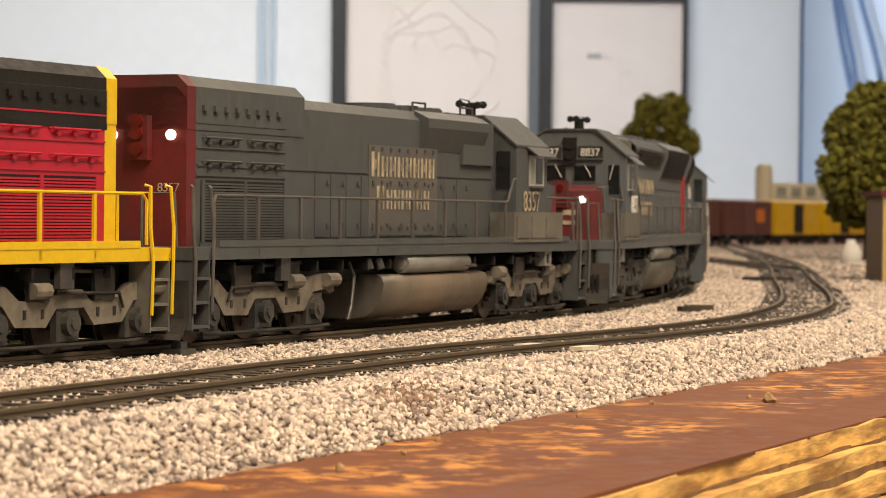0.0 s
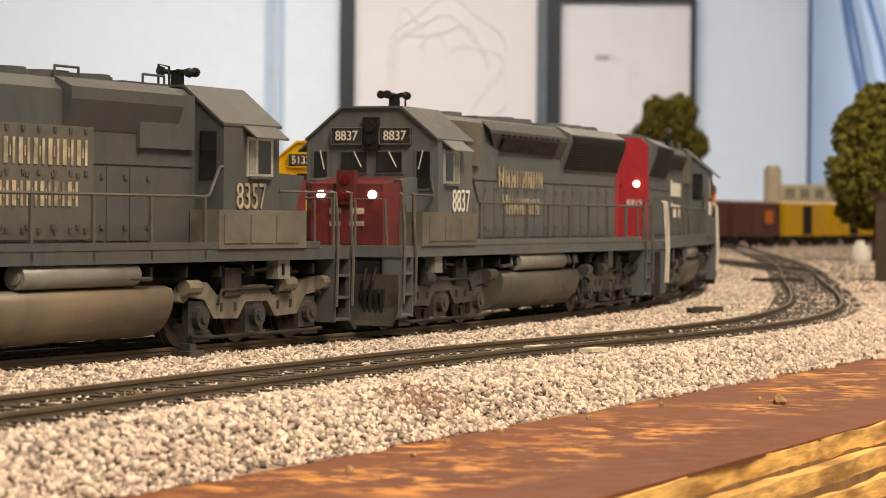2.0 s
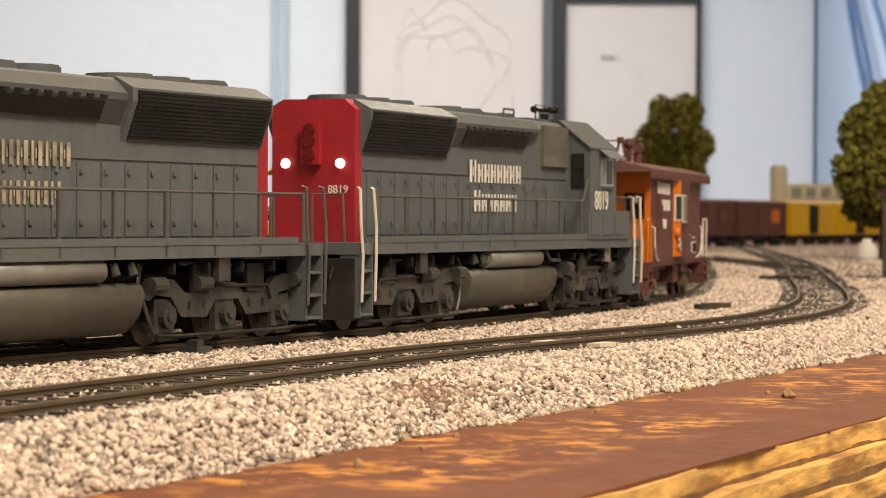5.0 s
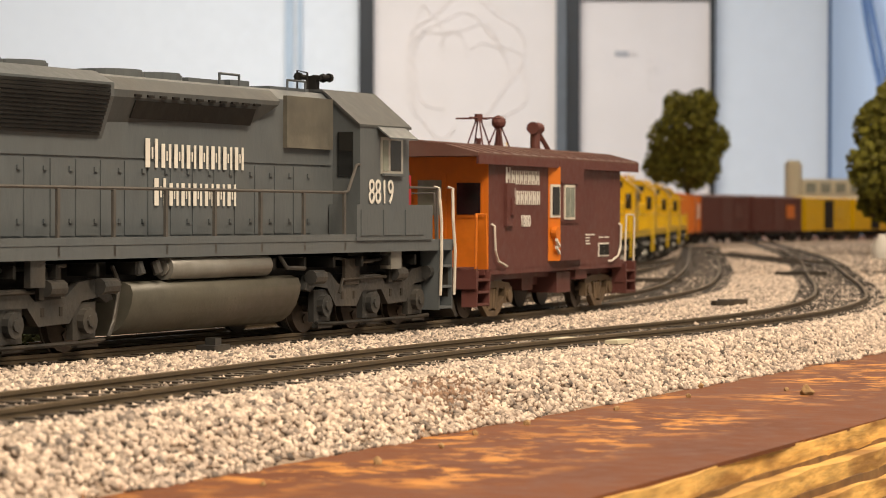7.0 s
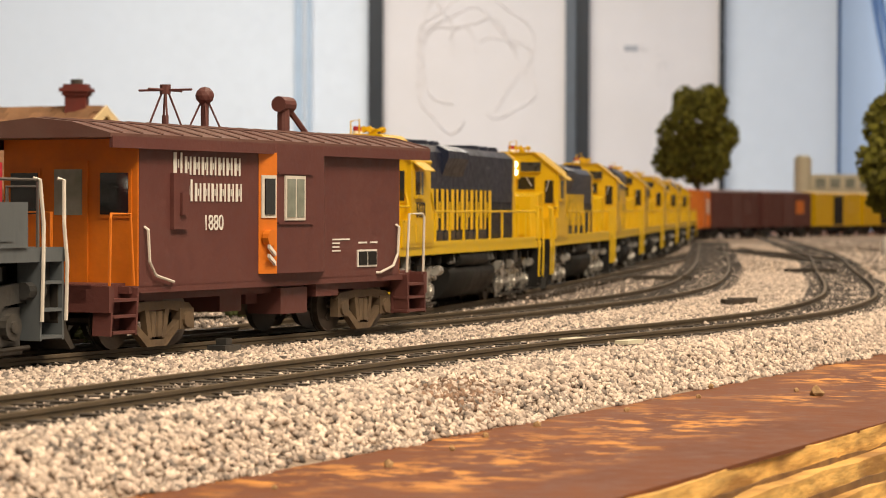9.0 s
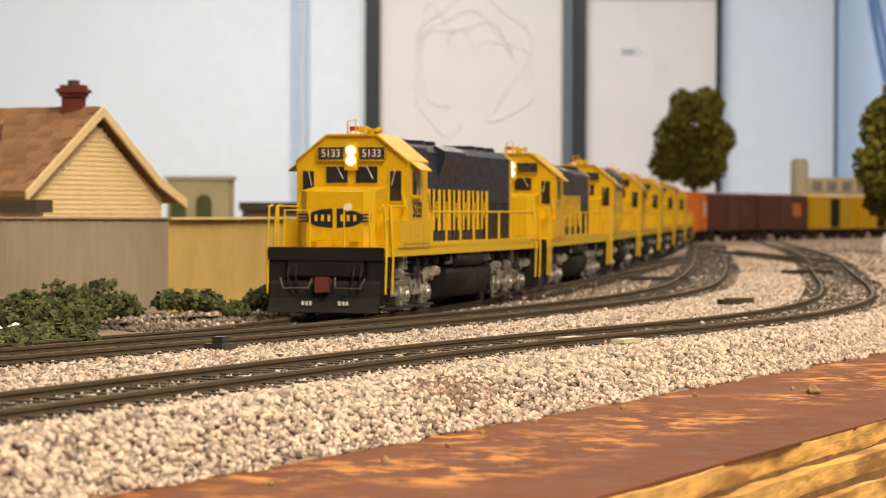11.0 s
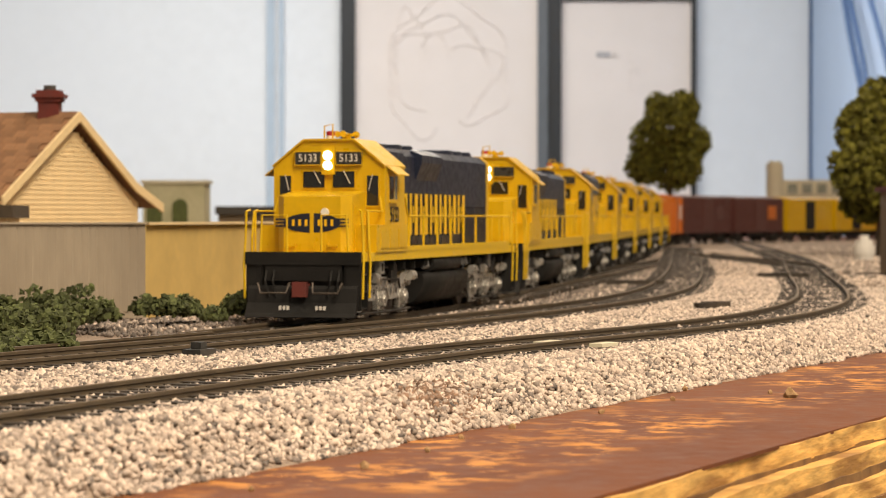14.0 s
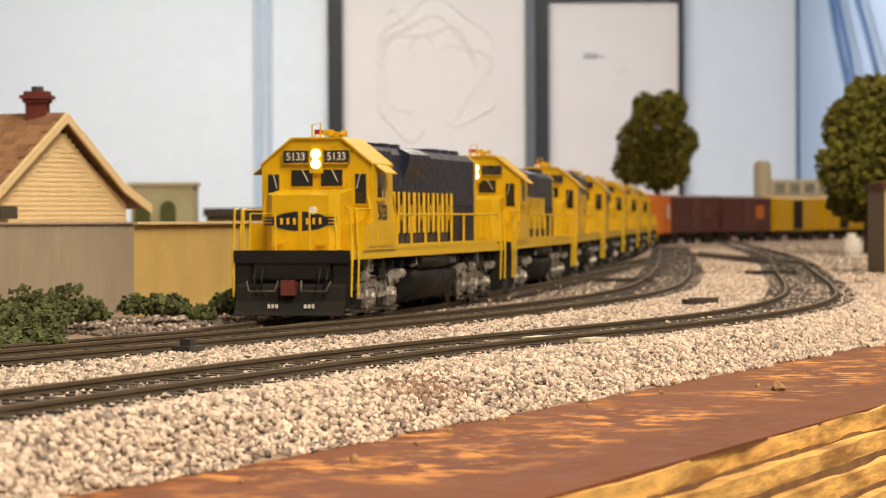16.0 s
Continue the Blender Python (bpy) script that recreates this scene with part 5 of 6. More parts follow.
    # handrails
    for side in (-1, 1):
        y = side * 59
        xs0, xs1 = -Lp + 32, cab0 - 10
        bm = bmesh.new()
        tube(bm, [(xs0, y + side, 72), (xs0, y + side, 102), (xs0 + 4, y, 107), (xs1 - 14, y, 107), (xs1 - 8, y, 108), (xs1 + 6, y, 128), (xs1 + 12, y, 129)], 1.3, 6)
        part("handrail", inch(bm), railm, root)
        n = 8
        for i in range(1, n + 1):
            x = xs0 + (xs1 - 14 - xs0) * i / n
            bm = boxes((x - 1.5, x + 1.5, *sorted((y - 1, y + 1)), 63, 107))
            part("stanchion", inch(bm), railm, root)
        bm = bmesh.new()
        for q in (1, -1):
            part("end_rail", inch(tube(bmesh.new(), [(q * ((Lf if q > 0 else Lp) - 3), side * w, z) for w, z in ((18, 70), (18, 108), (44, 108), (46, 70))], 1.2, 6)), railm, root)
        tube(bm, [(Lf - 28, side * 59, 70), (Lf - 28, side * 59, 112), (cab1 + 4, side * 58, 112), (cab1 + 2, side * 55, 126)], 1.2, 6)
        part("cab_rail", inch(bm), railm, root)
        # lettering
        if sp.get("words"):
            w1, w2, x0, z1, z2, h, gap = sp["words"]
            glyph_bars("herald_lettering", [gap * (1.25 if i == 0 else 1) for i in range(w1)], x0, side * 37.6, z1, h, side, sp.get("text", LETTER), root)
            glyph_bars("herald_lettering", [gap * (1.2 if i == 0 else 0.95) for i in range(w2)], x0, side * 37.6, z2, h * 0.95, side, sp.get("text", LETTER), root)
        if sp.get("panel"):
            x0, x1 = sp["panel"]
            pn = part("herald_panel", inch(soften(boxes((x0, x1, *sorted((side * 36, side * 37.3)), 77, 152)), 0.3)), HERALD, root, "brown-stained bolted side panel")
            for bx in np.arange(x0 + 8, x1, 18):
                for bz in (83, 121, 149):
                    part("bolt", inch(boxes((bx - 1.6, bx + 1.6, *sorted((side * 37.2, side * 38.4)), bz - 1.6, bz + 1.6))), GREY_DARK, pn)
        if sp.get("big_words"):
            w1, x0, z1, h, gap = sp["big_words"]
            glyph_bars("herald_lettering", [gap] * w1, x0, side * 38.4, z1, h, side, sp["text"], root)
        sign("road_number", sp["num"], sp.get("num_size", 22), cm + sp.get("num_dx", -4), side * 60.9, sp.get("num_z", 103.5 if not sp.get("num_low") else 84), 90 * side, sp.get("num_text", sp.get("text", LETTER)), root, 0.8)
    six_wheel_truck(root, tc, sp.get("truck_m", TRUCK_GREY), wheels)
    six_wheel_truck(root, -tc, sp.get("truck_m", TRUCK_GREY), wheels)
    return root, wheels


SD45 = dict(Lp=366, tc=241, cab0=200, cab1=284, nose1=338, hood0=-322, flare=True, tank=118, rear_plough=False, rear_lamps=True, nose_lamps=True, nose_grey=True, red_gyro=True, hh=184)
SP_GREY = dict(body=GREY, sill=GREY, rail=WIRE, end=RED_DARK, nose=RED_DARK, cab=GREY, top=GREY, text=LETTER, num_text=LETTER)


def build_moving_train():
    out = []
    lead = dict(SD45, **SP_GREY)
    lead.update(Lp=352, Lf=400, tc=245, hood0=-318, cab0=208, cab1=288, nose1=372, flare=False, body=RED_BODY, sill=RAIL_YELLOW, rail=RAIL_YELLOW, grab=RAIL_YELLOW, end=RAIL_YELLOW, nose=RED_BODY, cab=RED_BODY,
                top=BLACK, num="", truck_m=TRUCK_DUST, hatch=BLACK, nose_grey=False, rear_lamps=False, nose_lamps=False, step_m=GREY_DUST, tank_m=BLACK, tall=172)
    out.append((*locomotive("diesel_locomotive", "crimson and black model diesel locomotive with yellow handrails", lead), -0.0170, True))
    a = dict(SD45, **SP_GREY)
    a.update(body=GREY_DARK, sill=GREY_DARK, cab=GREY_DARK, top=GREY_DARK, Lp=412, Lf=404, tc=275, hood0=-378, cab0=208, cab1=288, nose1=376, flare=False, tank_x=36, num="8357", batt=GREY_DUST, truck_m=TRUCK_DUST, rear_plough=True, box0=40, box1=180,
             words=(8, 7, 2, 126, 99, 17, 16.5), fans=(110, 60, 10), num_size=27, num_dx=-2, num_z=107, panel=(-68, 76), blower=False, nose_lamps=False, nose_grey=True, tall=190)
    out.append((*locomotive("diesel_locomotive", "weathered dark grey model diesel locomotive with dark red ends", a), 0.2106, False))
    b = dict(SD45, **SP_GREY)
    b.update(num="8837", roof=GREY_DARK, end=RED_END, batt=GREY_DUST, cab=GREY, words=(8, 7, 5, 122, 97, 16, 16), hatch=GREY_DUST, tank_m=TANK_CLEAN, num_size=27, num_dx=-12, num_z=107, num_text=LETTER_WHITE)
    root, wh = locomotive("diesel_locomotive", "weathered grey model diesel locomotive with red nose and scarlet rear", b)
    for y0, w in ((-15, 10), (3, 13)):   # plain worn bars on the nose
        part("nose_emblem", inch(boxes((339.0, 339.6, y0, y0 + w, 96, 101), (339.0, 339.6, y0, y0 + w, 86, 90))), LETTER, root)
    out.append((root, wh, 0.4574, True))
    c = dict(SD45, **SP_GREY)
    c.update(num="8819", blower=False, roof=GREY_DARK, body=GREY_CLEAN, sill=GREY_CLEAN, cab=GREY_CLEAN, top=GREY_CLEAN, end=RED_END, nose=RED_END, text=LETTER_WHITE, num_text=LETTER_WHITE, grab=WIRE_WHITE, words=(8, 7, -5, 122, 96, 16.5, 16.5),
             hatch=GREY_DUST, tank_m=TANK_CLEAN, num_size=27, num_dx=-8, num_z=107)
    out.append((*locomotive("diesel_locomotive", "clean dark grey model diesel locomotive with scarlet rear end", c), 0.6845, False))
    out.append((*caboose(), 0.8733, False))
    return out


def four_wheel_truck(parent, x, wheels, material=BRONZE):
    t = new("truck")
    t.parent = parent
    t.matrix_basis = Matrix.Translation((x * KX, 0, 0))
    for side in (-1, 1):
        bm = bmesh.new()
        for pts in ([(-46, 26), (-40, 31), (-16, 33), (16, 33), (40, 31), (46, 26), (40, 23), (16, 27), (-16, 27), (-40, 23)],
                    [(-40, 23), (-33, 23), (-8, 6), (8, 6), (33, 23), (40, 23), (12, 1), (-12, 1)], [(-15, 27), (-10, 27), (-6, 7), (-11, 7)], [(10, 27), (15, 27), (11, 7), (6, 7)]):
            prism(bm, pts, "y", *sorted((side * 38, side * 43)))
        part("sideframe", inch(bm), material, t)
        bm = bmesh.new()
        for ax in (-36, 36):
            box(bm, ax - 9, ax + 9, *sorted((side * 37, side * 44)), 12, 27)
            tube(bm, [(ax, side * 44, 19), (ax, side * 46, 19)], 6, 10)
        part("journal_box", inch(bm), material, t)
        bm = bmesh.new()
        for sx in (-4, 4):
            tube(bm, [(sx, side * 40.5, 8), (sx, side * 40.5, 26)], 3.6, 8)
        part("spring", inch(bm), material, t)
    part("bolster", inch(boxes((-12, 12, -40, 40, 20, 34))), BROWN, t)
    for ax in (-36, 36):
        wheels.append(wheel_set(t, ax))
    return t


def caboose():
    root = thing("caboose", "brown bay-window model caboose with orange ends", "caboose")
    root.scale = (1, 1, 0.955)
    wheels = []
    b0, b1, Lp = -190, 190, 232
    part("body_wall", inch(soften(boxes((b0, b1, -54, 54, 44, 146)), 0.8)), BROWN, root, "mineral brown body")
    for x0, x1 in ((b0 - 1.5, b0 + 3), (b1 - 3, b1 + 1.5)):
        part("end_wall", inch(boxes((x0, x1, -53.5, 53.5, 44.5, 150))), ORANGE, root, "bright orange end wall")
    part("underframe", inch(boxes((-Lp, Lp, -40, 40, 34, 44), (-Lp + 30, Lp - 30, -54, 54, 40, 45), (-Lp, -Lp + 4, -58, 58, 28, 46), (Lp - 4, Lp, -58, 58, 28, 46))), BROWN, root)
    bm = prism(bmesh.new(), [(-60, 147), (-60, 150), (-30, 158), (0, 161), (30, 158), (60, 150), (60, 147)], "x", -Lp - 2, Lp + 2)
    part("roof", inch(bm), BROWN_ROOF, root, "dusty brown roof")
    for x in np.arange(-Lp + 12, Lp, 25):
        bm = bmesh.new()
        for s in (-1, 1):
            tube(bm, [(x, s * 60, 150.5), (x, s * 30, 158.5), (x, 0, 161.4)], 0.8, 4)
        part("roof_seam", inch(bm), BROWN_ROOF, root)
    for side in (-1, 1):
        part("eave_board", inch(boxes((-Lp, Lp, *sorted((side * 58, side * 60.5)), 140, 148))), BROWN, root)
        # bay window
        bm = prism(bmesh.new(), [(-34, 54), (-20, 61), (52, 61), (66, 54)] if side > 0 else [(-34, -54), (66, -54), (52, -61), (-20, -61)], "z", 50, 147)
        bay = part("bay", inch(bm), BROWN, root)
        y = side * 61
        bm = prism(bmesh.new(), [(-33.5, side * 54.6), (-19.5, side * 61.6), (-19.5, side * 60.5), (-33.5, side * 53.6)], "z", 50, 141)
        part("stripe_panel", inch(bm), ORANGE, bay, "orange corner panel")
        bm = prism(bmesh.new(), [(-32, side * 55.6), (-21, side * 61.1), (-21, side * 62.1), (-32, side * 56.6)], "z", 92, 124)
        w = part("window", inch(bm), WIRE_WHITE, bay)
        bm = prism(bmesh.new(), [(-30.2, side * 57), (-22.8, side * 60.7), (-22.8, side * 62.2), (-30.2, side * 58.5)], "z", 94.5, 121.5)
        part("pane", inch(bm), GLASS, w)
        w = part("window", inch(boxes((-8, 22, *sorted((y, y + side * 1.2)), 90, 124))), WIRE_WHITE, bay, "white-framed sliding window")
        part("pane", inch(boxes((-5.5, 6, *sorted((y + side * 0.6, y + side * 1.8)), 92.5, 121.5), (8.5, 19.5, *sorted((y + side * 0.6, y + side * 1.6)), 92.5, 121.5))), PALE_GLASS, w)
        part("drip_strip", inch(boxes((-18, 34, *sorted((y, y + side * 1.6)), 125, 126.5), (-18, 34, *sorted((y, y + side * 1.6)), 87, 88.5))), BROWN, bay)
        bm = bmesh.new()
        for zz in (56, 63):
            prism(bm, [(-31, zz + 6), (-31, zz + 9), (-22, zz + 3), (-22, zz)], "y", *sorted((side * 60.4, side * 62.6)))
        part("stripe_mark", inch(bm), LETTER_WHITE, bay)
        part("lamp_cap", inch(tube(bmesh.new(), [(-27, side * 57, 77), (-27, side * 62, 77)], 6, 12)), ORANGE, bay)
        # lettering and small panels
        glyph_bars("herald_lettering", [15] + [11] * 7, -104 if side < 0 else 104, side * 54.3, 123, 13, side, LETTER_WHITE, root)
        glyph_bars("herald_lettering", [14] + [11] * 6, -96 if side < 0 else 96, side * 54.3, 104, 13, side, LETTER_WHITE, root)
        sign("road_number", "1880", 16, -96 if side < 0 else 96, side * 54.4, 88, 90 * side, LETTER_WHITE, root, 0.85)
        part("tool_box", inch(soften(boxes((-152, -132, *sorted((side * 54, side * 57)), 84, 124), (-144, -137, *sorted((side * 57, side * 59)), 94, 110)), 0.6)), BROWN, root)
        pl = part("test_plate", inch(boxes((118, 150, *sorted((side * 54, side * 55)), 52, 66))), LETTER_WHITE, root)
        part("plate_panel", inch(boxes((119.5, 133, *sorted((side * 54.6, side * 55.6)), 53.5, 64.5), (135, 148.5, *sorted((side * 54.6, side * 55.6)), 53.5, 64.5))), BLACK, pl)
        bm = boxes(*[(78, 78 + w, *sorted((side * 54, side * 54.5)), z, z + 1.2) for z, w in ((74, 28), (71, 12), (68, 11), (65, 13))], *[(120 + i * 20, 134 + i * 18, *sorted((side * 54, side * 54.5)), 71, 72.4) for i in range(2)])
        part("data_lettering", inch(bm), LETTER_WHITE, root)
        for end in (-1, 1):
            bm = bmesh.new()
            tube(bm, [(end * 184, side * 54, 86), (end * 184, side * 57, 84), (end * 182, side * 57, 62), (end * 174, side * 57, 52), (end * 152, side * 57, 47), (end * 150, side * 54, 47)], 1.1, 6)
            part("grab_iron", inch(bm), WIRE_WHITE, root)
            # steps
            x = end * (Lp - 20)
            for dx in (-15, 15):
                bm = bmesh.new()
                prism(bm, [(x + dx - 1, 44), (x + dx + 1, 44), (x + dx + 1 + end * 3, 12), (x + dx - 1 + end * 3, 12)], "y", *sorted((side * 44, side * 58)))
                part("step_side", inch(bm), BROWN, root)
            for z in (13, 24, 35):
                part("step", inch(boxes((x - 15, x + 15 + end * 2, *sorted((side * 44, side * 58)), z, z + 2))), BROWN, root)
            part("step_back", inch(boxes((x - 15, x + 15, *sorted((side * 43, side * 45)), 12, 46))), BROWN, root)
            bm = bmesh.new()
            tube(bm, [(end * (Lp - 3), side * 56, 42), (end * (Lp - 3), side * 57, 92), (end * (Lp - 5), side * 56, 95), (end * (Lp - 28), side * 56, 95), (end * (Lp - 32), side * 56, 46)], 1.1, 6)
            part("end_rail", inch(bm), ORANGE if end < 0 else WIRE_WHITE, root)
    for end in (-1, 1):
        x = (b0 - 1.7) if end < 0 else (b1 + 1.7)
        d = part("end_door", inch(boxes((*sorted((x, x + end * 1.5)), -15, 15, 46, 132))), ORANGE, root)
        part("pane", inch(boxes((*sorted((x + end * 1, x + end * 2.2)), -11, 11, 94, 126))), PALE_GLASS, d)
        for y in (-36, 36):
            w = part("end_window", inch(boxes((*sorted((x - end, x + end * 0.8)), y - 13, y + 13, 92, 126))), ORANGE, root)
            part("pane", inch(boxes((*sorted((x + end * 0.4, x + end * 1.3)), y - 11, y + 11, 94.5, 123.5))), GLASS, w)
        part("platform", inch(boxes((*sorted((b0 if end < 0 else b1, end * Lp)), -44, 44, 44, 47))), BROWN, root)
        bm = boxes((*sorted((end * (Lp - 4), end * (Lp + 10))), -6, 6, 29, 39), (*sorted((end * (Lp + 8), end * (Lp + 16))), -7, 6, 26, 41))
        part("coupler", inch(soften(bm, 1.2)), BLACK, root)
        bm = bmesh.new()
        tube(bm, [(end * (Lp - 4), -10, 46), (end * (Lp - 4), -10, 96), (end * (Lp - 4), 10, 96), (end * (Lp - 4), 10, 46)], 1.2, 6)
        part("brake_stand_rail", inch(bm), ORANGE, root)
        four_wheel_truck(root, end * 150, wheels)
    bm = bmesh.new()   # stove pipe, aerial stands
    tube(bm, [(120, 12, 158), (120, 12, 182)], 5, 12)
    tube(bm, [(112, 12, 184), (130, 12, 184)], 6.5, 12)
    tube(bm, [(127, 12, 181), (150, 6, 158)], 2.4, 6)
    part("stove_pipe", inch(bm), BROWN, root)
    for x, h, dish in ((-72, 26, True), (-18, 22, False)):
        bm = bmesh.new()
        if dish:
            tube(bm, [(x - 22, 0, 161 + h), (x + 22, 0, 161 + h)], 0.9, 5)
            tube(bm, [(x, -22, 161 + h), (x, 22, 161 + h)], 0.9, 5)
            tube(bm, [(x, 0, 158 + h), (x, 0, 165 + h)], 4, 8)
            tube(bm, [(x, 0, 160), (x, 0, 168)], 2.5, 8)
        else:
            bmesh.ops.create_icosphere(bm, subdivisions=2, radius=7, matrix=Matrix.Translation((x, 0, 163 + h)))
            tube(bm, [(x, 0, 160), (x, 0, 158 + h)], 3, 8)
        stand = part("roof_aerial", inch(bm), BROWN, root, "dark brown aerial stand")
        for dx, dy in ((-10, -8), (10, -8), (10, 8), (-10, 8)):
            part("leg", inch(tube(bmesh.new(), [(x + dx, dy, 159), (x + dx * 0.2, dy * 0.2, 159 + h)], 0.8, 5)), BROWN, stand)
    bm = boxes((-60, -30, -38, 38, 22, 40), (10, 50, -48, -20, 18, 38), (10, 50, 20, 48, 18, 38), (-10, 6, -30, 30, 26, 40), (60, 95, -50, 50, 30, 40))
    part("underbody_gear", inch(soften(bm, 1.5)), BROWN, root)
    return root, wheels


# ---- the standing yellow train and its freight ----
ATSF = dict(Lp=384, tc=255, cab0=205, cab1=288, nose1=352, hood0=-330, flare=False, body=BLUE, sill=RAIL_YELLOW, rail=RAIL_YELLOW, grab=RAIL_YELLOW, end=YELLOW, nose=YELLOW, cab=YELLOW, top=BLUE,
            truck_m=SILVER, tank_m=BLACK, res_m=BLACK, pilot_m=BLACK, step_m=BLACK, roof=YELLOW, horn=YELLOW, hatch=BLUE, blower_cab=True, text=LETTER_YELLOW, num_text=LETTER_BLUE, num_size=23, num_z=108, num_dx=4, head_on=True,
            batt=YELLOW, coupler_m=BRICK, beacon=True, fans=(-275, -225, -175, 30, 80), box0=-40, box1=60, dark_under=True, alu=False, board_text=LETTER_WHITE, group="standing yellow locomotives")


def place_on(line, ob, s, half, reverse=False):
    """The pose of a car whose middle is at s and whose trucks stand half metres to each side."""
    a, b = line.point(s - half), line.point(s + half)
    d = b - a
    turn = math.atan2(d.y, d.x) + (math.pi if reverse else 0)
    return Matrix.Translation((a + b) / 2) @ Matrix.Rotation(turn, 4, "Z")


def steer(root, line, s, half, reverse=False):
    """Turn the trucks of a standing car along its track."""
    for ch in root.children:
        if ch.name.split(".")[0] == "truck":
            x = ch.location.x
            h = math.pi / 2 - line.at(s + (-x if reverse else x))[2]
            a, b = line.point(s - half), line.point(s + half)
            ch.rotation_euler.z = h - math.atan2(b.y - a.y, b.x - a.x)


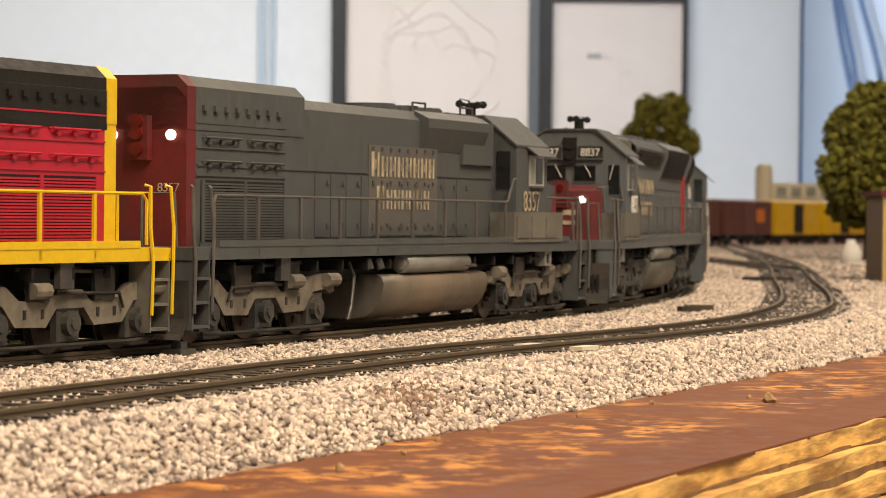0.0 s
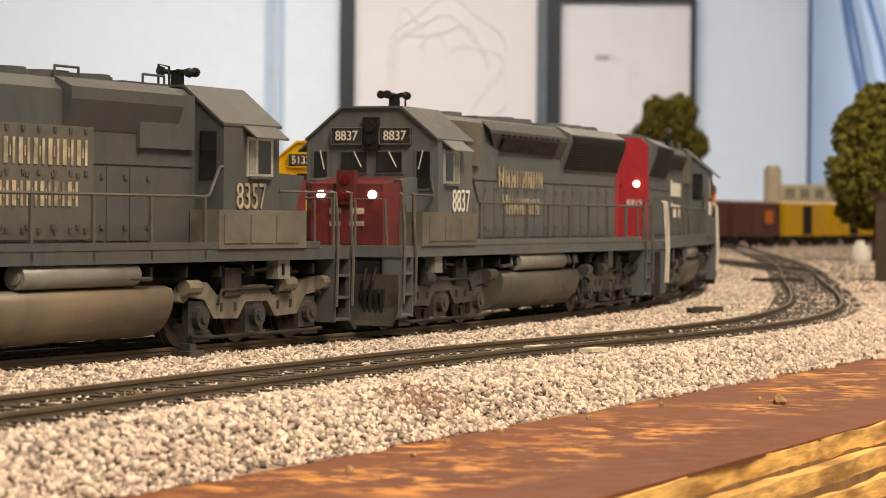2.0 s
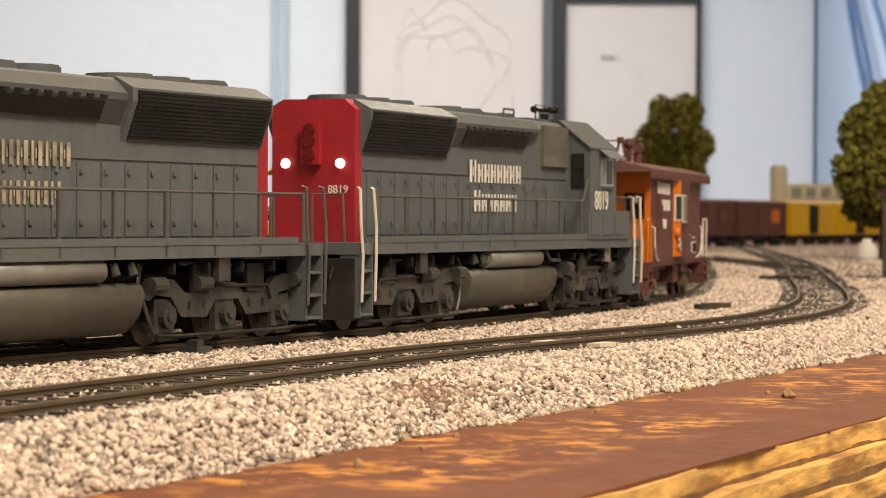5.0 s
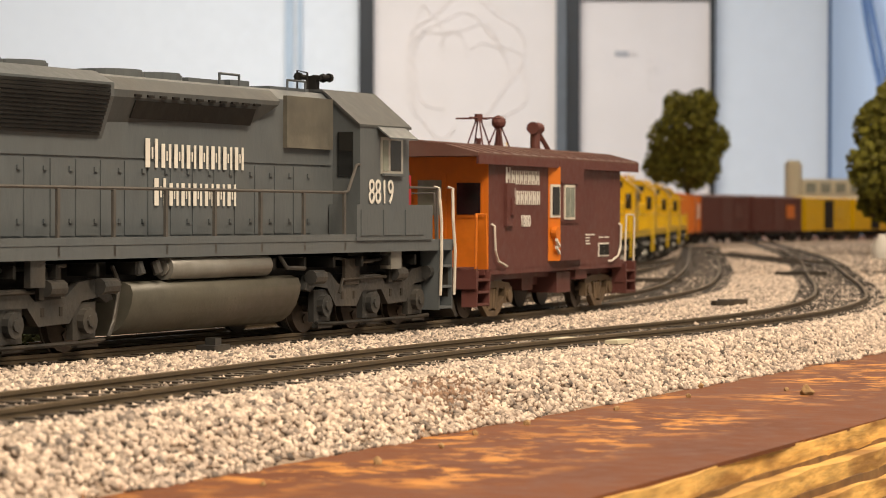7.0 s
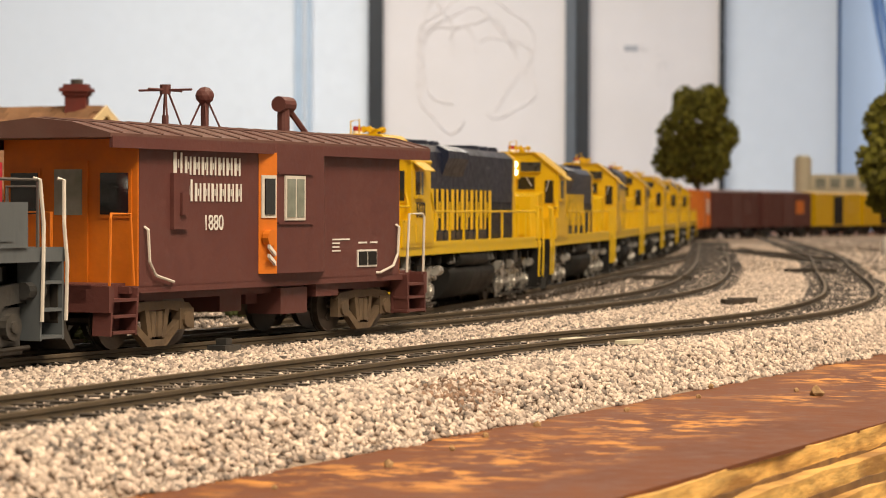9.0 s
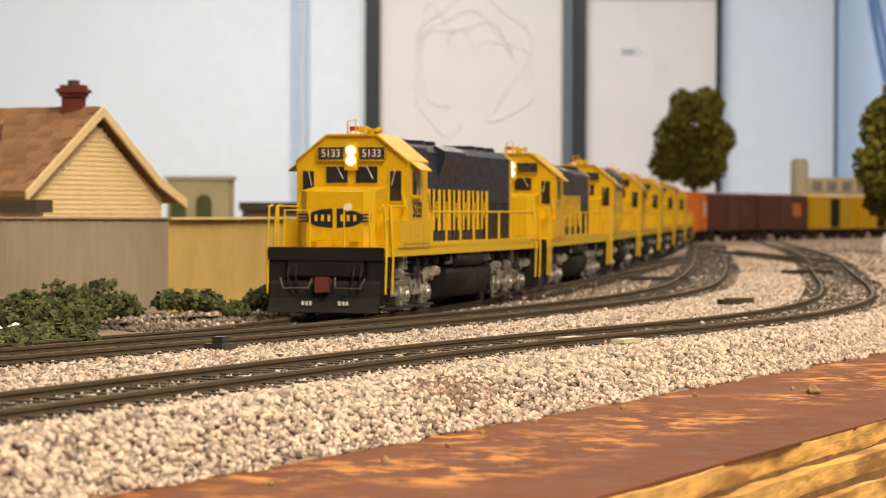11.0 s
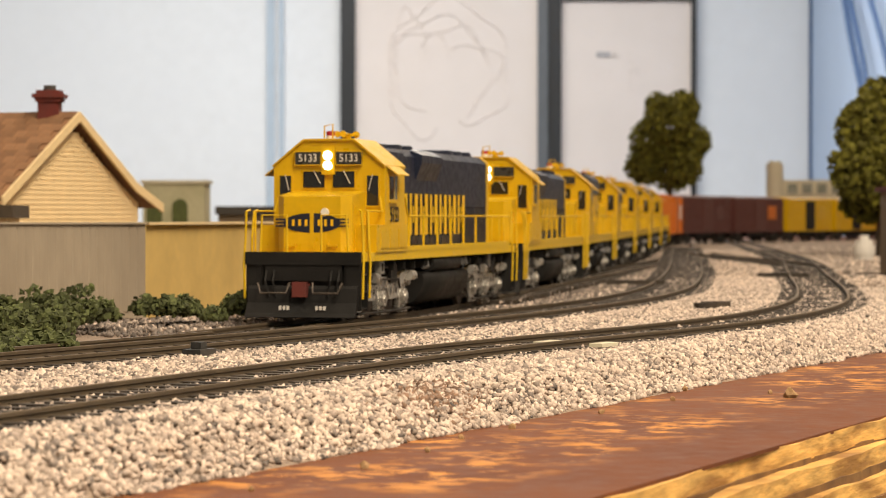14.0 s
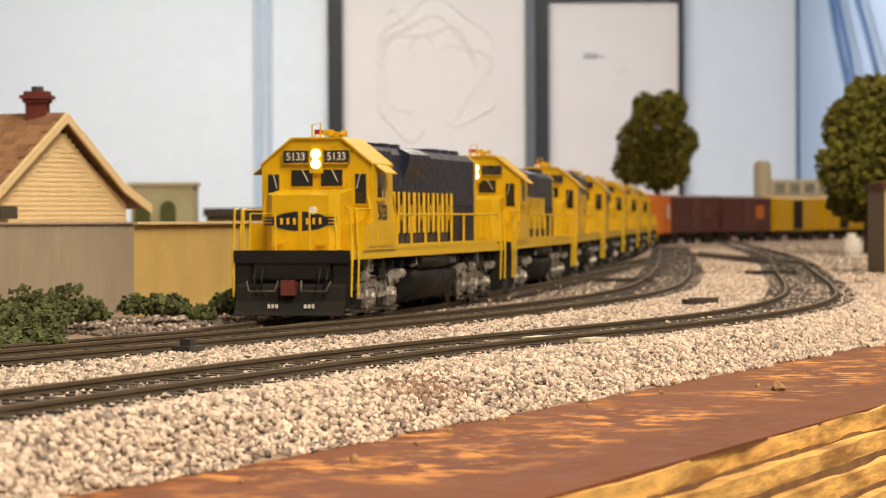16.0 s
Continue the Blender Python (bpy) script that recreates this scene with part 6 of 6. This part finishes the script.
def build_standing_train():
    s = 0.0965
    specs = [("5133", {}, "yellow and dark blue model diesel locomotive with lit headlight"),
             ("", dict(body=BLUE, hh=172), "yellow and blue model diesel locomotive with lit headlight"),
             ("", dict(body=YELLOW, top=BLUE, head_on=False), "yellow model diesel locomotive with dark blue upper hood"),
             ("", dict(body=YELLOW, top=BLUE, head_on=False, hh=172), "yellow model diesel locomotive with dark blue upper hood"),
             ("", dict(body=YELLOW, top=YELLOW, head_on=False), "plain yellow model diesel locomotive"),
             ("", dict(body=YELLOW, top=BLUE, head_on=False), "yellow model diesel locomotive with dark blue upper hood"),
             ("", dict(body=YELLOW, top=YELLOW, head_on=False, hh=172), "plain yellow model diesel locomotive")]
    for i, (num, extra, label) in enumerate(specs):
        sp = dict(ATSF, num=num, big_words=(7, -18, 86, 46, 48), **{k: v for k, v in extra.items()})
        root, wh = locomotive("diesel_locomotive", label, sp)
        half = sp["tc"] * KX
        root.matrix_basis = place_on(LINE3, root, s, half, True) @ Matrix.Scale(0.955, 4)
        steer(root, LINE3, s, half, True)
        if i == 0:   # nose emblem: dark oval with bars
            bm = bmesh.new()
            oval = [(30 * math.cos(q), 100 + 10 * math.sin(q)) for q in [2 * math.pi * k / 28 for k in range(28)]]
            prism(bm, oval, "x", 352.0, 352.9)
            for z in (96, 99.4, 102.8):
                box(bm, 351.9, 352.6, -38.5, 38.5, z, z + 1.8)
            part("nose_emblem", inch(bm), BLUE, root, "dark blue oval emblem")
            glyph_bars_front = boxes(*[(352.9, 353.4, -21 + k * 6.8, -18.2 + k * 6.8, 97, 103.5) for k in range(7) if k != 3])
            part("emblem_marks", inch(glyph_bars_front), LETTER_YELLOW, root)
            part("stencil_bars", inch(boxes(*[(394.5, 396, y, y + 2.4, 13, 17) for y in (-22, -18, -14, 16, 20, 24)])), LETTER_WHITE, root)
            bell = tube(bmesh.new(), [(352, 14, 111), (356, 14, 111)], 4, 12)
            part("bell", inch(bell), WHITE_PAINT, root)
            part("nose_door_latch", inch(boxes((352, 353, -18, 18, 78, 82), (352, 353.4, -2, 2, 74, 112))), YELLOW, root)
            for side in (-1, 1):
                part("plough_bar", inch(tube(bmesh.new(), [(392, side * 12, 40), (398, side * 14, 30), (400, side * 40, 30), (396, side * 44, 40)], 1.2, 6)), STEEL, root)
        s += 0.2315
    s += 0.005
    cars = (("orange", ORANGE, "orange model boxcar with a white panel"), ("brown", BROWN, "brown model boxcar with ribbed sides"), ("brown", BROWN, "rust-brown model boxcar with pale panel"),
            ("yellow", YELLOW, "yellow model boxcar with a black door"), ("yellow", YELLOW, "yellow model boxcar with a black door"), ("brown", BROWN, "brown model boxcar with ribbed sides"), ("brown", BROWN, "brown model boxcar with ribbed sides"))
    for kind, m, label in cars:
        root = thing("boxcar", label, "boxcar", group="far freight cars")
        L2 = 258
        part("car_body", inch(soften(boxes((-L2, L2, -56, 56, 42, 168)), 1.5)), m, root)
        part("roof", inch(prism(bmesh.new(), [(-57, 168), (0, 176), (57, 168)], "x", -L2, L2)), BROWN_ROOF if kind == "brown" else m, root)
        for side in (-1, 1):
            for x in np.arange(-L2 + 12, L2, 30):
                if abs(x) > 52:
                    part("side_rib", inch(boxes((x - 2, x + 2, *sorted((side * 56, side * 58.5)), 46, 164))), m, root)
            part("door", inch(boxes((-50, 50, *sorted((side * 56, side * 59)), 48, 160))), BLACK if kind == "yellow" else m, root)
            part("side_panel", inch(boxes((80, 170, *sorted((side * 58.6, side * 59.2)), 90, 140))), WHITE_PAINT if kind == "orange" else ORANGE if "pale" in label else m, root)
        part("underframe", inch(boxes((-L2 - 16, L2 + 16, -14, 14, 30, 42), (-90, 90, -40, 40, 24, 42))), BLACK, root)
        wh = []
        for x in (-190, 190):
            four_wheel_truck(root, x, wh, UNDER)
        s += 0.0825
        root.matrix_basis = place_on(LINE3, root, s, 190 * KX)
        s += 0.0825
    return s


# ---- build ----
build_board()
build_ballast()
build_tracks()
build_room()
build_scenery()
build_standing_train()
TRAIN = build_moving_train()
SPEED = 0.0842


def motions():
    """The grey train rolls away past the camera at a steady pace; its trucks steer and its wheels turn."""
    times = [round(0.5 * i, 2) for i in range(33)]
    fine = [round(0.1 * i, 2) for i in range(161)]
    for root, wheels, s0, rev in TRAIN:
        trucks = [c for c in root.children if c.name.split(".")[0] == "truck"]
        half = abs(trucks[0].location.x)
        walk(root, [(t, place_on(LINE2, root, s0 - SPEED * t, half, rev)) for t in times])
        for tr in trucks:
            x, base = tr.location.x, tr.location.copy()
            rows = []
            for t in times:
                s = s0 - SPEED * t
                a, b = LINE2.point(s - half), LINE2.point(s + half)
                yaw = math.pi / 2 - LINE2.at(s + (-x if rev else x))[2] - math.atan2(b.y - a.y, b.x - a.x)
                rows.append((t, Matrix.Translation(base) @ Matrix.Rotation(yaw, 4, "Z")))
            walk(tr, rows)
        for w in wheels:
            base = w.location.copy()
            sign_ = 1 if rev else -1
            walk(w, [(t, Matrix.Translation(base) @ Matrix.Rotation(sign_ * SPEED * t / (20 * K), 4, "Y")) for t in fine])


motions()
